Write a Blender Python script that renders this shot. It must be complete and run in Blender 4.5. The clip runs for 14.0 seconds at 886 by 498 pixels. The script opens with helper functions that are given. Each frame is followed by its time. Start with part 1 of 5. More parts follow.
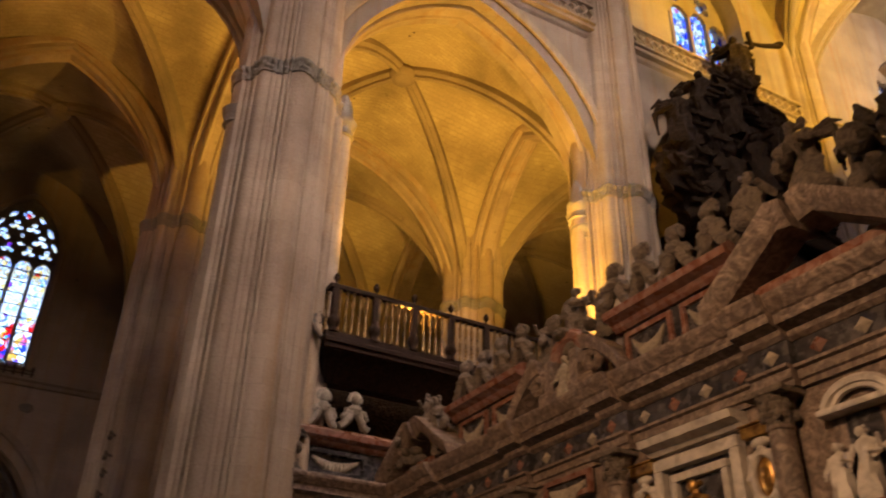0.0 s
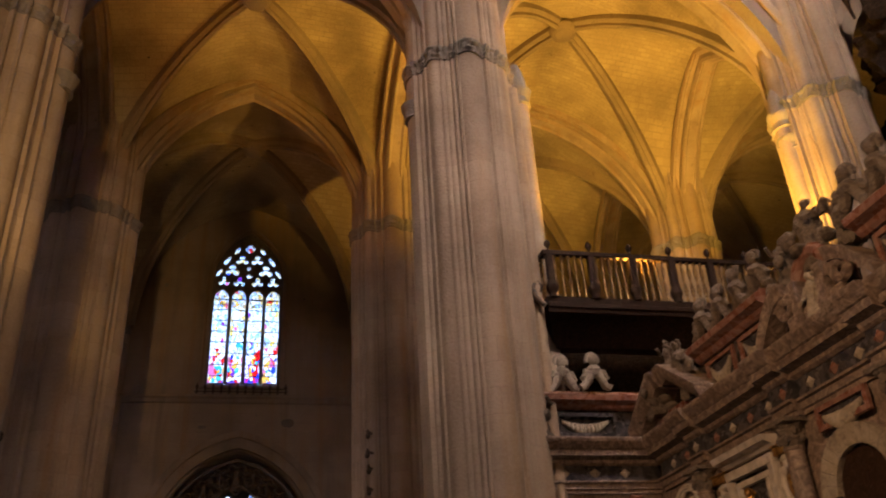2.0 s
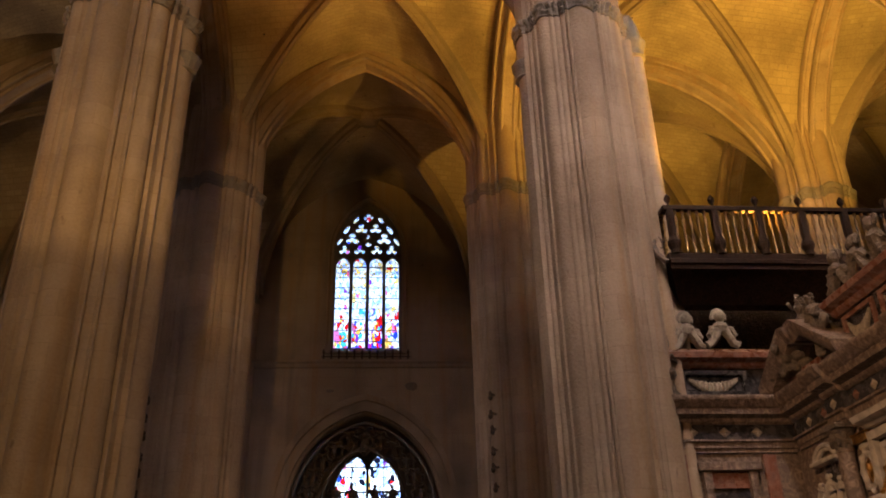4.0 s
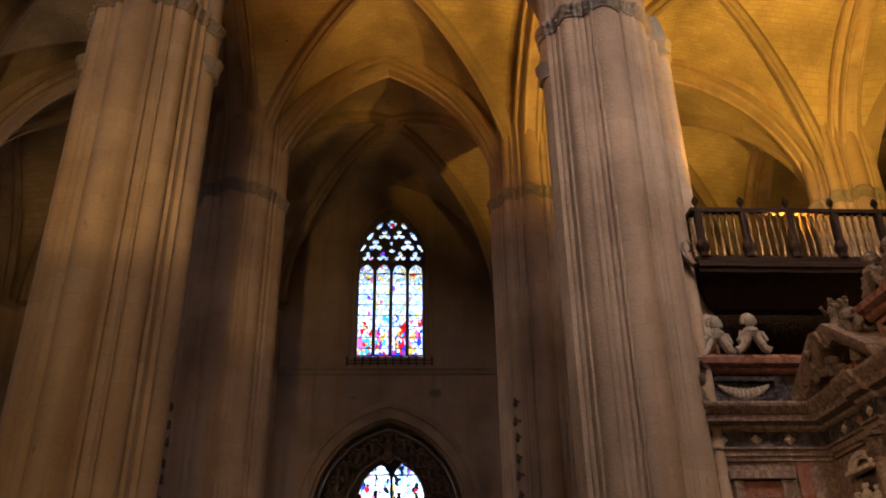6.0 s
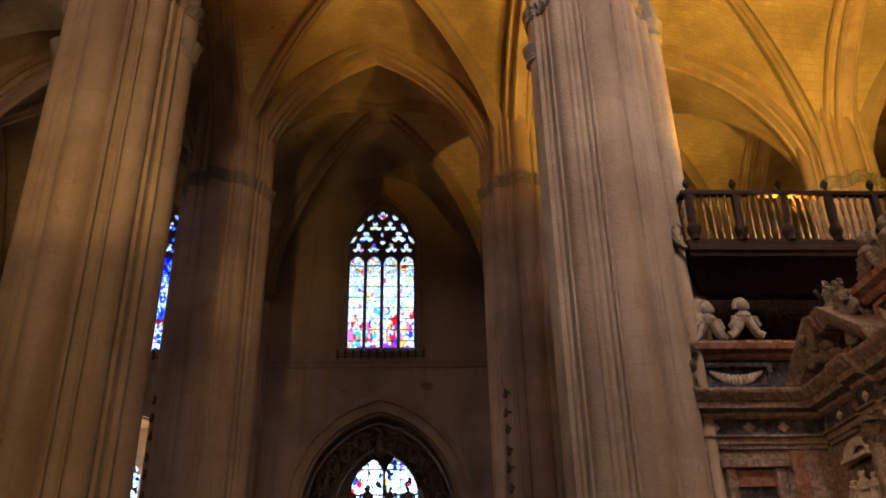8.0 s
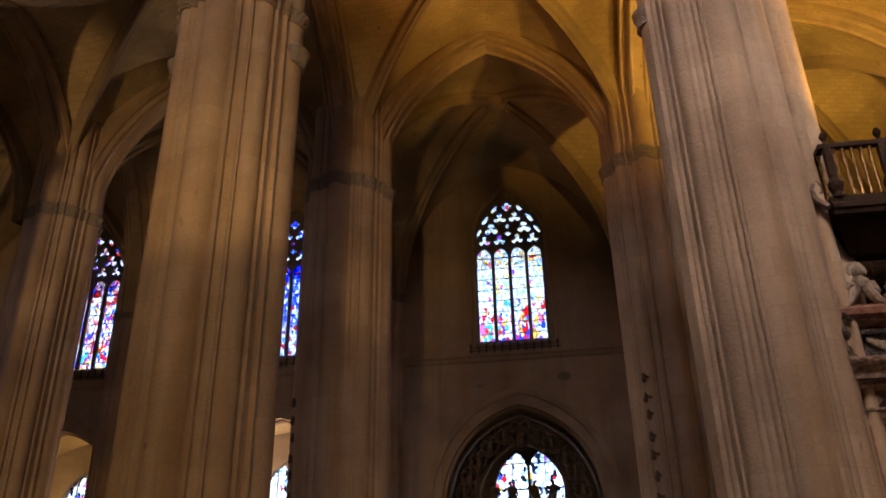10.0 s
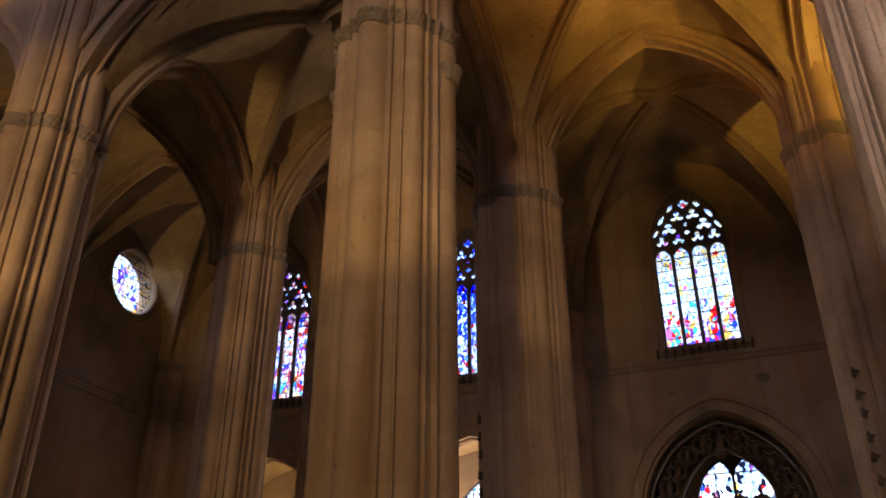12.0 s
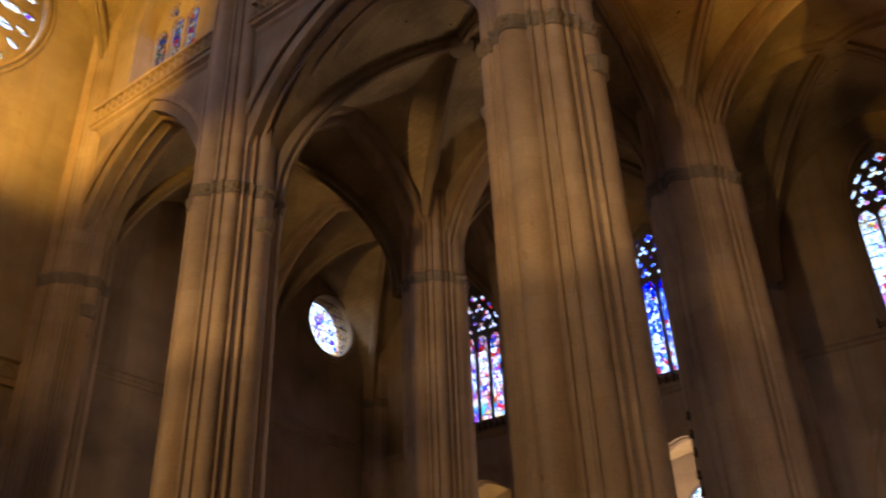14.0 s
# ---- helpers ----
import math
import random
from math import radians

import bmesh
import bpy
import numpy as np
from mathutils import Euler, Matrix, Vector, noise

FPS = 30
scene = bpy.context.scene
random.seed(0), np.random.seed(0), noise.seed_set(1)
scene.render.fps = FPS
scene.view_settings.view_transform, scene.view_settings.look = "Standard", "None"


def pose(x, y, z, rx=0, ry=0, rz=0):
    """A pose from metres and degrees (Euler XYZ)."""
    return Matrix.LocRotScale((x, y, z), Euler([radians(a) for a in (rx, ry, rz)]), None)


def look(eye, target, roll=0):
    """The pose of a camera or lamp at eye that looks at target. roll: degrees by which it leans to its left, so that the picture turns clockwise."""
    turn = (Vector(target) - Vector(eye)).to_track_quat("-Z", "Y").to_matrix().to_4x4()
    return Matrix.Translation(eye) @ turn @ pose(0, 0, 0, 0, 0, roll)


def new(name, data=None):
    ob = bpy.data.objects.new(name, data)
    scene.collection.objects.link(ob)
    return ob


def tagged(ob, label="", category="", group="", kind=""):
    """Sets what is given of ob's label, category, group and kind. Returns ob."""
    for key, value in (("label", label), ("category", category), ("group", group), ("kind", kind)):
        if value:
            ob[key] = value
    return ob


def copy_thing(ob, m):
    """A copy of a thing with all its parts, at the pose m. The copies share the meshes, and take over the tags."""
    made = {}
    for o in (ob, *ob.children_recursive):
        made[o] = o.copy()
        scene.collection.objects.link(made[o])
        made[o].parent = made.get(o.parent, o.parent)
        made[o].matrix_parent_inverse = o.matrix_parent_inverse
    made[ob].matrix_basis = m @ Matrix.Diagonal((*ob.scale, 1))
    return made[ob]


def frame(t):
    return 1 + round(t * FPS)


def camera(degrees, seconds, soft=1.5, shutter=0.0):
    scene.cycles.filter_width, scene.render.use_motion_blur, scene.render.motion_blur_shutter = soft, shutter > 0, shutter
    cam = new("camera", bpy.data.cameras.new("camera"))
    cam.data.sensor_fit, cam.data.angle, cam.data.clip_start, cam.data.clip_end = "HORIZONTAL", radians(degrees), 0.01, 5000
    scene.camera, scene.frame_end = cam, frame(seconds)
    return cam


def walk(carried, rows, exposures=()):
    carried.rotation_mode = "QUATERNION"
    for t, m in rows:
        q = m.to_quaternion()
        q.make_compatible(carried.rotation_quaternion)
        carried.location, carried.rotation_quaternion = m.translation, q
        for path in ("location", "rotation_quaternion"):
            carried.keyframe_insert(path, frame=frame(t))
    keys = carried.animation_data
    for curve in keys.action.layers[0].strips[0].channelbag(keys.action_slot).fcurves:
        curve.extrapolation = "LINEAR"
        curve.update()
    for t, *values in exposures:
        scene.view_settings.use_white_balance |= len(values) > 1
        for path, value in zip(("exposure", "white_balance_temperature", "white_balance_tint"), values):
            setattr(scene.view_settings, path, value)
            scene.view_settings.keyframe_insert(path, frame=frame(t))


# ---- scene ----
cam = camera(55.45, 14.0, soft=1.8, shutter=0.5)
PATH = [
    (0, (-0.975, -4.885, 1.078), (-0.160, -3.368, 2.095), 1.42),
    (0.5, (-1.035, -4.855, 1.089), (-0.345, -3.267, 2.091), 0.18),
    (1, (-1.161, -4.774, 1.049), (-0.596, -3.135, 2.046), -0.81),
    (1.5, (-1.231, -4.703, 1.031), (-0.749, -3.027, 2.011), -2.06),
    (2, (-1.275, -4.708, 1.020), (-0.874, -3.001, 1.982), -3.59),
    (2.5, (-1.318, -4.719, 1.003), (-0.989, -2.979, 1.932), -4.00),
    (3, (-1.350, -4.703, 0.974), (-1.092, -2.938, 1.879), -2.54),
    (3.5, (-1.327, -4.693, 0.962), (-1.152, -2.914, 1.858), -1.80),
    (6, (-1.268, -4.385, 0.991), (-1.192, -2.609, 1.908), -0.88),
    (6.5, (-1.149, -4.294, 0.996), (-1.117, -2.517, 1.915), 0.09),
    (7, (-1.051, -4.181, 0.979), (-1.034, -2.397, 1.883), -0.28),
    (7.5, (-0.985, -3.956, 0.977), (-0.891, -2.168, 1.870), -0.95),
    (8, (-0.907, -3.764, 0.999), (-0.827, -1.985, 1.909), -1.28),
    (8.5, (-0.710, -3.662, 1.001), (-0.817, -1.878, 1.897), -1.35),
    (11, (-0.523, -2.857, 1.001), (-0.884, -1.116, 1.918), -1.03),
    (11.5, (-0.471, -2.783, 0.983), (-1.019, -1.091, 1.899), -0.63),
    (12, (-0.435, -2.723, 0.994), (-1.072, -1.081, 1.942), -0.01),
    (12.5, (-0.465, -2.627, 1.025), (-1.099, -0.981, 1.968), -0.80),
    (13, (-0.511, -2.485, 0.999), (-1.226, -0.885, 1.962), -1.99),
    (13.5, (-0.499, -2.440, 0.955), (-1.355, -0.917, 1.928), -3.22),
    (14, (-0.430, -2.330, 0.936), (-1.430, -0.910, 1.927), -2.39),
]
walk(cam, [(t, look(eye, target, roll)) for t, eye, target, roll in PATH], [(0, 2.77, 6300, 15), (8.5, 2.79, 6300, 15), (12, 2.93, 6270, 15), (14, 2.95, 6250, 14)])


# ---- light ----
world = bpy.data.worlds.new("sky")
scene.world = world
world.use_nodes = True
wn = world.node_tree.nodes
sky = wn.new("ShaderNodeTexSky")
sky.sky_type, sky.sun_disc = "NISHITA", False
sky.sun_elevation, sky.sun_rotation = radians(64), radians(193)
world.node_tree.links.new(sky.outputs[0], wn["Background"].inputs[0])
wn["Background"].inputs[1].default_value = 0.15
sun = new("sun", bpy.data.lights.new("sun", "SUN"))
sun.data.energy, sun.data.angle, sun.data.color = 2.0, radians(0.5), (1.0, 0.93, 0.82)
sun.matrix_world = look((0, 0, 60), (6, 26, 4))
Y_SOUTH = -5.5


def lamp(name, kind, where, target, power, colour, size=0.5, spread=70):
    ob = new(name, bpy.data.lights.new(name, kind))
    ob.data.energy, ob.data.color = power, colour
    if kind == "AREA":
        ob.data.size, ob.data.spread = size, radians(spread)
    else:
        ob.data.shadow_soft_size = size
    if kind == "SPOT":
        ob.data.spot_size, ob.data.spot_blend = radians(spread), 0.6
    ob.matrix_world = look(where, target)
    return ob


WARM, AMBER, DAY = (1.0, 0.525, 0.07), (1.0, 0.37, 0.06), (1.0, 0.76, 0.60)
# floodlights on the choir galleries, turned up to the vaults
lamp("choir_floodlight", "SPOT", (8.0, 13.7, 10.4), (10.4, 17.2, 24.5), 700, WARM, 0.25, 114)
lamp("choir_floodlight", "SPOT", (13.0, 13.7, 10.4), (11.2, 17.6, 24.5), 1600, WARM, 0.25, 104)
lamp("gallery_floodlight", "SPOT", (22.0, -2.6, 25.8), (24.5, 12.0, 30.5), 3900, (1.0, 0.57, 0.055), 0.3, 66)
lamp("nave_floodlight", "SPOT", (-20.5, 0.5, 21.0), (-32.0, 8.5, 31.0), 3000, WARM, 0.4, 84)
lamp("nave_floodlight", "SPOT", (-20.5, 0.5, 16.0), (-32.0, 8.5, 18.0), 190, WARM, 0.4, 70)
# narrow warm spots added in mid-nave to brighten two piers, without fixtures
for lx, px, tz, power, wide in ((-5.0, -8.4, 7.0, 330, 38), (-5.0, -8.4, 14.0, 820, 31), (-19.5, -21.0, 7.5, 620, 36), (-19.5, -21.0, 15.5, 1150, 32)):
    lamp("pier_floodlight", "SPOT", (lx, -4.2, 9.0), (px, 13.0, tz), power, (1.0, 0.58, 0.19), 0.3, wide)
lamp("aisle_floodlight", "SPOT", (-6.2, 16.2, 14.5), (1.8, 18.0, 23.8), 130, AMBER, 0.4, 110)
# warm fill spot added to brighten the choir screen; no fixture known here
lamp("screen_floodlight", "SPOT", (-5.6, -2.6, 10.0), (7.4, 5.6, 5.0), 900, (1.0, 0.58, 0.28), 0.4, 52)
lamp("chapel_lamp", "POINT", (-13.0, 37.3, 6.5), (-13, 37, 0), 420, (1.0, 0.70, 0.45), 0.3)
lamp("chapel_lamp", "POINT", (-26.0, 37.3, 6.5), (-26, 37, 0), 160, (1.0, 0.62, 0.25), 0.3)
# daylight stand-ins inside the south clerestory; the first, off any window, is added for one pier
for wx, target, power, spread in ((3.6, (5.2, 13.6, 8.5), 180, 50), (10.6, (14.0, 13.0, 20.0), 105, 66), (37.0, (38.0, 13.0, 30.0), 190, 80), (-14.9, (-16.5, 20.0, 10.0), 34, 100), (-2.3, (-2.0, 33.0, 9.0), 16, 70)):
    lamp("window_light", "AREA", (wx, Y_SOUTH, 30.2), target, power, DAY, 4.2, spread)

# ---- materials ----


def shader(name, base, rough=0.8, metal=0.0):
    m = bpy.data.materials.new(name)
    m.use_nodes = True
    b = m.node_tree.nodes["Principled BSDF"]
    b.inputs["Base Color"].default_value = (*base, 1)
    b.inputs["Roughness"].default_value = rough
    b.inputs["Metallic"].default_value = metal
    return m, m.node_tree.nodes, m.node_tree.links, b


def mixed(nodes, links, fac, a, b, mode="MIX"):
    n = nodes.new("ShaderNodeMix")
    n.data_type, n.blend_type = "RGBA", mode
    for socket, v in ((n.inputs[0], fac), (n.inputs[6], a), (n.inputs[7], b)):
        if isinstance(v, bpy.types.NodeSocket):
            links.new(v, socket)
        elif isinstance(v, (int, float)):
            socket.default_value = v
        else:
            socket.default_value = (*v, 1)
    return n.outputs[2]


def grain(nodes, links, scale, detail=4.0, stretch=(1, 1, 1), lo=0.35, hi=0.65):
    c = nodes.new("ShaderNodeTexCoord")
    mp = nodes.new("ShaderNodeMapping")
    mp.inputs["Scale"].default_value = stretch
    links.new(c.outputs["Object"], mp.inputs[0])
    n = nodes.new("ShaderNodeTexNoise")
    n.inputs["Scale"].default_value, n.inputs["Detail"].default_value = scale, detail
    links.new(mp.outputs[0], n.inputs["Vector"])
    r = nodes.new("ShaderNodeMapRange")
    r.inputs[1].default_value, r.inputs[2].default_value = lo, hi
    links.new(n.outputs[0], r.inputs[0])
    return r.outputs[0]


def bumped(nodes, links, b, height, strength, distance=0.02):
    n = nodes.new("ShaderNodeBump")
    n.inputs["Strength"].default_value, n.inputs["Distance"].default_value = strength, distance
    links.new(height, n.inputs["Height"])
    links.new(n.outputs[0], b.inputs["Normal"])


def masonry(name, light, dark, stain, course=0.42, width=0.9, joint=0.012, up="z", streak=True, even=0.75, blot=(0.47, 0.70)):
    """Ashlar: blocks of two tones with recessed joints, blotches and streaks of dirt that run down."""
    m, n, l, b = shader(name, light, 0.88)
    c = n.new("ShaderNodeTexCoord")
    sep = n.new("ShaderNodeSeparateXYZ")
    l.new(c.outputs["Object"], sep.inputs[0])
    add = n.new("ShaderNodeMath")
    l.new(sep.outputs[0], add.inputs[0]), l.new(sep.outputs[1], add.inputs[1])
    com = n.new("ShaderNodeCombineXYZ")
    if up == "z":
        l.new(add.outputs[0], com.inputs[0]), l.new(sep.outputs[2], com.inputs[1])
    else:
        l.new(sep.outputs[0], com.inputs[0]), l.new(sep.outputs[1], com.inputs[1])
    k = n.new("ShaderNodeTexBrick")
    k.inputs["Scale"].default_value = 1.0
    k.inputs["Brick Width"].default_value, k.inputs["Row Height"].default_value = width, course
    k.inputs["Mortar Size"].default_value, k.inputs["Mortar Smooth"].default_value = joint, 0.3
    k.inputs["Color1"].default_value = (*light, 1)
    k.inputs["Color2"].default_value = (*[even * a + (1 - even) * d for a, d in zip(light, dark)], 1)
    k.inputs["Mortar"].default_value = (*[0.35 * a + 0.65 * d for a, d in zip(light, dark)], 1)
    l.new(com.outputs[0], k.inputs["Vector"])
    col = mixed(n, l, grain(n, l, 0.55, 6), k.outputs["Color"], mixed(n, l, 0.6, k.outputs["Color"], dark))
    if streak:
        col = mixed(n, l, grain(n, l, 1.6, 5, (1, 1, 0.08), 0.56, 0.9), col, stain)
        col = mixed(n, l, grain(n, l, 2.3, 3, (1, 1, 0.05), 0.50, 0.70), col, mixed(n, l, 0.55, col, (0.30, 0.17, 0.06)))
    col = mixed(n, l, grain(n, l, 0.30, 9, (1, 1, 1), *blot), col, mixed(n, l, 0.8, col, stain))
    col = mixed(n, l, grain(n, l, 3.2, 4, (1, 1, 0.5), 0.70, 0.78), col, mixed(n, l, 0.8, col, stain))
    fine = grain(n, l, 14, 6)
    col = mixed(n, l, 0.18, col, mixed(n, l, fine, dark, light))
    l.new(col, b.inputs["Base Color"])
    hgt = n.new("ShaderNodeMath")
    hgt.operation = "MULTIPLY_ADD"
    l.new(k.outputs["Fac"], hgt.inputs[0])
    hgt.inputs[1].default_value = -0.8
    l.new(fine, hgt.inputs[2])
    bumped(n, l, b, hgt.outputs[0], 0.5, 0.015)
    return m


STONE = masonry("pier_stone", (0.44, 0.35, 0.26), (0.27, 0.20, 0.14), (0.13, 0.09, 0.06), 0.62, 1.1, 0.011, "z", True, 0.45)
WALL = masonry("wall_stone", (0.36, 0.29, 0.215), (0.24, 0.185, 0.135), (0.10, 0.08, 0.06), 0.45, 1.0, 0.008)
WEB = masonry("vault_brick", (0.49, 0.40, 0.24), (0.27, 0.205, 0.12), (0.085, 0.055, 0.032), 0.17, 0.38, 0.018, "y", False, 0.55, (0.44, 0.66))
RIB = masonry("rib_stone", (0.33, 0.26, 0.175), (0.18, 0.135, 0.09), (0.10, 0.08, 0.06), 0.6, 0.7, 0.01, "z", False)
CAPITAL = masonry("capital_stone", (0.28, 0.25, 0.21), (0.13, 0.115, 0.10), (0.06, 0.05, 0.045), 0.5, 0.8, 0.006)
FLOOR = masonry("floor_marble", (0.42, 0.40, 0.38), (0.10, 0.10, 0.11), (0.2, 0.18, 0.17), 0.6, 0.6, 0.006, "y", False)


def marble(name, base, vein, rough=0.25, scale=2.0, relief=0.3, sheen=0.5, dirt=(0.12, 0.10, 0.085)):
    m, n, l, b = shader(name, base, rough)
    b.inputs["Specular IOR Level"].default_value = sheen
    w = n.new("ShaderNodeTexNoise")
    w.inputs["Scale"].default_value, w.inputs["Detail"].default_value, w.inputs["Distortion"].default_value = scale, 9, 2.5
    c = n.new("ShaderNodeTexCoord")
    l.new(c.outputs["Object"], w.inputs["Vector"])
    r = n.new("ShaderNodeMapRange")
    r.inputs[1].default_value, r.inputs[2].default_value = 0.42, 0.68
    l.new(w.outputs[0], r.inputs[0])
    col = mixed(n, l, r.outputs[0], base, vein)
    dust = grain(n, l, 5, 7, (1, 1, 1), 0.45, 0.8)
    col = mixed(n, l, dust, col, mixed(n, l, 0.5, col, dirt))
    l.new(col, b.inputs["Base Color"])
    rr = n.new("ShaderNodeMapRange")
    rr.inputs[3].default_value, rr.inputs[4].default_value = rough, min(1, rough + 0.35)
    l.new(dust, rr.inputs[0]), l.new(rr.outputs[0], b.inputs["Roughness"])
    both = n.new("ShaderNodeMath")
    l.new(grain(n, l, 22, 5), both.inputs[0]), l.new(grain(n, l, 6, 6), both.inputs[1])
    bumped(n, l, b, both.outputs[0], relief, 0.02)
    return m


RED = marble("red_marble", (0.17, 0.07, 0.046), (0.28, 0.15, 0.11))
BLACK = marble("black_marble", (0.022, 0.021, 0.024), (0.07, 0.065, 0.07), 0.18)
GREY = marble("veined_brown_marble", (0.115, 0.08, 0.062), (0.31, 0.235, 0.185), 0.42, 4.2, 0.5)
WHITE = marble("white_marble", (0.55, 0.50, 0.44), (0.36, 0.32, 0.28), 0.4)
CARVED = marble("carved_stone", (0.155, 0.122, 0.094), (0.065, 0.05, 0.04), 0.75, 5.0, 0.9)
PALE = marble("pale_carved_stone", (0.34, 0.29, 0.225), (0.20, 0.165, 0.13), 0.7, 5.0)
OLD_WOOD = marble("near_black_carved_wood", (0.016, 0.010, 0.006), (0.042, 0.025, 0.014), 0.8, 6.0, 0.9, 0.12, (0.03, 0.022, 0.016))
WOOD = marble("dark_oiled_wood", (0.018, 0.009, 0.005), (0.045, 0.022, 0.012), 0.6, 6.0, 0.3, 0.15, (0.03, 0.02, 0.013))
GILT, gn, gl, gb = shader("worn_gilding", (0.62, 0.38, 0.10), 0.35, 0.9)
gl.new(mixed(gn, gl, grain(gn, gl, 9, 5), (0.70, 0.43, 0.12), (0.22, 0.11, 0.04)), gb.inputs["Base Color"])
IRON, irn, irl, irb = shader("wrought_iron", (0.05, 0.04, 0.03), 0.55, 0.3)
irl.new(mixed(irn, irl, grain(irn, irl, 8, 5), (0.04, 0.033, 0.028), (0.13, 0.085, 0.05)), irb.inputs["Base Color"])
TRACERY = marble("tracery_stone", (0.20, 0.18, 0.17), (0.11, 0.10, 0.10), 0.85, 4.0)
BRONZE, bn, bl, bb = shader("tarnished_gilding", (0.25, 0.15, 0.05), 0.45, 0.7)
bl.new(mixed(bn, bl, grain(bn, bl, 12, 5), (0.26, 0.16, 0.055), (0.06, 0.035, 0.015)), bb.inputs["Base Color"])
CURTAIN = marble("lit_chapel_plaster", (0.62, 0.52, 0.42), (0.45, 0.36, 0.28), 0.9, 2.0)


def maths(n, l, op, a, b=None):
    k = n.new("ShaderNodeMath")
    k.operation = op
    for socket, v in zip(k.inputs, (a, b)):
        if isinstance(v, bpy.types.NodeSocket):
            l.new(v, socket)
        elif v is not None:
            socket.default_value = v
    return k.outputs[0]


def stained(name, hues, pale, scale, low, high, bars=0.55, radial=False, keep=0.25):
    """Leaded glass: figures of strong colour below (or in the middle), pale canopies above, dark leads and saddle bars."""
    m = bpy.data.materials.new(name)
    m.use_nodes = True
    n, l = m.node_tree.nodes, m.node_tree.links
    n.clear()
    out = n.new("ShaderNodeOutputMaterial")
    c = n.new("ShaderNodeTexCoord")
    info = n.new("ShaderNodeObjectInfo")
    shift = n.new("ShaderNodeCombineXYZ")
    l.new(maths(n, l, "MULTIPLY", info.outputs["Random"], 40.0), shift.inputs[0])
    mp = n.new("ShaderNodeMapping")
    mp.inputs["Scale"].default_value = (1.0, 0.0, 0.62)
    l.new(c.outputs["Object"], mp.inputs[0]), l.new(shift.outputs[0], mp.inputs[1])

    def cells(s, feature="F1"):
        v = n.new("ShaderNodeTexVoronoi")
        v.feature = feature
        v.inputs["Scale"].default_value = s
        l.new(mp.outputs[0], v.inputs["Vector"])
        return v

    def chosen(cell, colours):
        sep = n.new("ShaderNodeSeparateColor")
        l.new(cell.outputs["Color"], sep.inputs[0])
        ramp = n.new("ShaderNodeValToRGB")
        ramp.color_ramp.interpolation = "CONSTANT"
        for i, h in enumerate(colours):
            el = ramp.color_ramp.elements[0] if i == 0 else ramp.color_ramp.elements.new(i / len(colours))
            el.position, el.color = i / len(colours), (*h, 1)
        l.new(sep.outputs[0], ramp.inputs[0])
        return ramp.outputs[0], sep.outputs[1]
    fine, broad = cells(scale), cells(scale * 0.36)
    f_col, f_r = chosen(fine, hues)
    b_col, _ = chosen(broad, hues)
    p_col, p_r = chosen(fine, pale)
    strong = mixed(n, l, maths(n, l, "GREATER_THAN", f_r, 0.55), b_col, f_col)
    pieces = mixed(n, l, maths(n, l, "LESS_THAN", p_r, keep), p_col, f_col)
    sp = n.new("ShaderNodeSeparateXYZ")
    l.new(c.outputs["Object"], sp.inputs[0])
    rise = n.new("ShaderNodeMapRange")
    rise.inputs[1].default_value, rise.inputs[2].default_value = low, high
    if radial:
        ln = n.new("ShaderNodeVectorMath")
        ln.operation = "LENGTH"
        l.new(c.outputs["Object"], ln.inputs[0]), l.new(ln.outputs["Value"], rise.inputs[0])
    else:
        l.new(sp.outputs[2], rise.inputs[0])
    swing = maths(n, l, "ADD", rise.outputs[0], maths(n, l, "MULTIPLY", maths(n, l, "SUBTRACT", f_r, 0.5), 0.7))
    col = mixed(n, l, maths(n, l, "GREATER_THAN", swing, 0.5), strong, pieces)
    lead = maths(n, l, "GREATER_THAN", cells(scale, "DISTANCE_TO_EDGE").outputs["Distance"], 0.03)
    bar = maths(n, l, "GREATER_THAN", maths(n, l, "MODULO", maths(n, l, "ADD", sp.outputs[2], 40.0), bars), 0.035)
    glass = n.new("ShaderNodeBsdfTransparent")
    l.new(col, glass.inputs[0])
    dark = n.new("ShaderNodeBsdfDiffuse")
    dark.inputs[0].default_value = (0.03, 0.03, 0.03, 1)
    mx = n.new("ShaderNodeMixShader")
    l.new(maths(n, l, "MULTIPLY", lead, bar), mx.inputs[0]), l.new(dark.outputs[0], mx.inputs[1]), l.new(glass.outputs[0], mx.inputs[2])
    l.new(mx.outputs[0], out.inputs[0])
    return m


HUES = [(0.98, 0.9, 0.82), (0.16, 0.24, 0.85), (0.90, 0.10, 0.10), (0.98, 0.65, 0.25), (0.25, 0.65, 0.70), (0.95, 0.88, 0.95), (0.55, 0.20, 0.70), (0.98, 0.92, 0.85), (0.9, 0.4, 0.55)]
CREAM = [(1.0, 0.95, 0.9), (1.0, 0.9, 0.70), (1.0, 0.96, 0.94), (1.0, 0.78, 0.38), (0.92, 0.94, 1.0), (1.0, 0.95, 0.88), (0.72, 0.80, 1.0), (1.0, 0.95, 0.92)]
BLUES = [(0.14, 0.22, 0.9), (0.9, 0.93, 1.0), (0.95, 0.92, 0.9), (0.3, 0.5, 0.95), (0.7, 0.10, 0.10), (0.85, 0.75, 0.9)]
GLASS = stained("stained_glass", HUES, CREAM, 8.0, 15.9, 17.6, 0.55, False, 0.07)
GLASS_BLUE = stained("blue_stained_glass", BLUES, [(0.9, 0.93, 1.0), (0.3, 0.42, 1.0), (0.12, 0.16, 0.85), (0.2, 0.26, 0.9), (0.97, 0.94, 0.92)], 9.0, 15.6, 18.0, 0.55, False, 0.12)
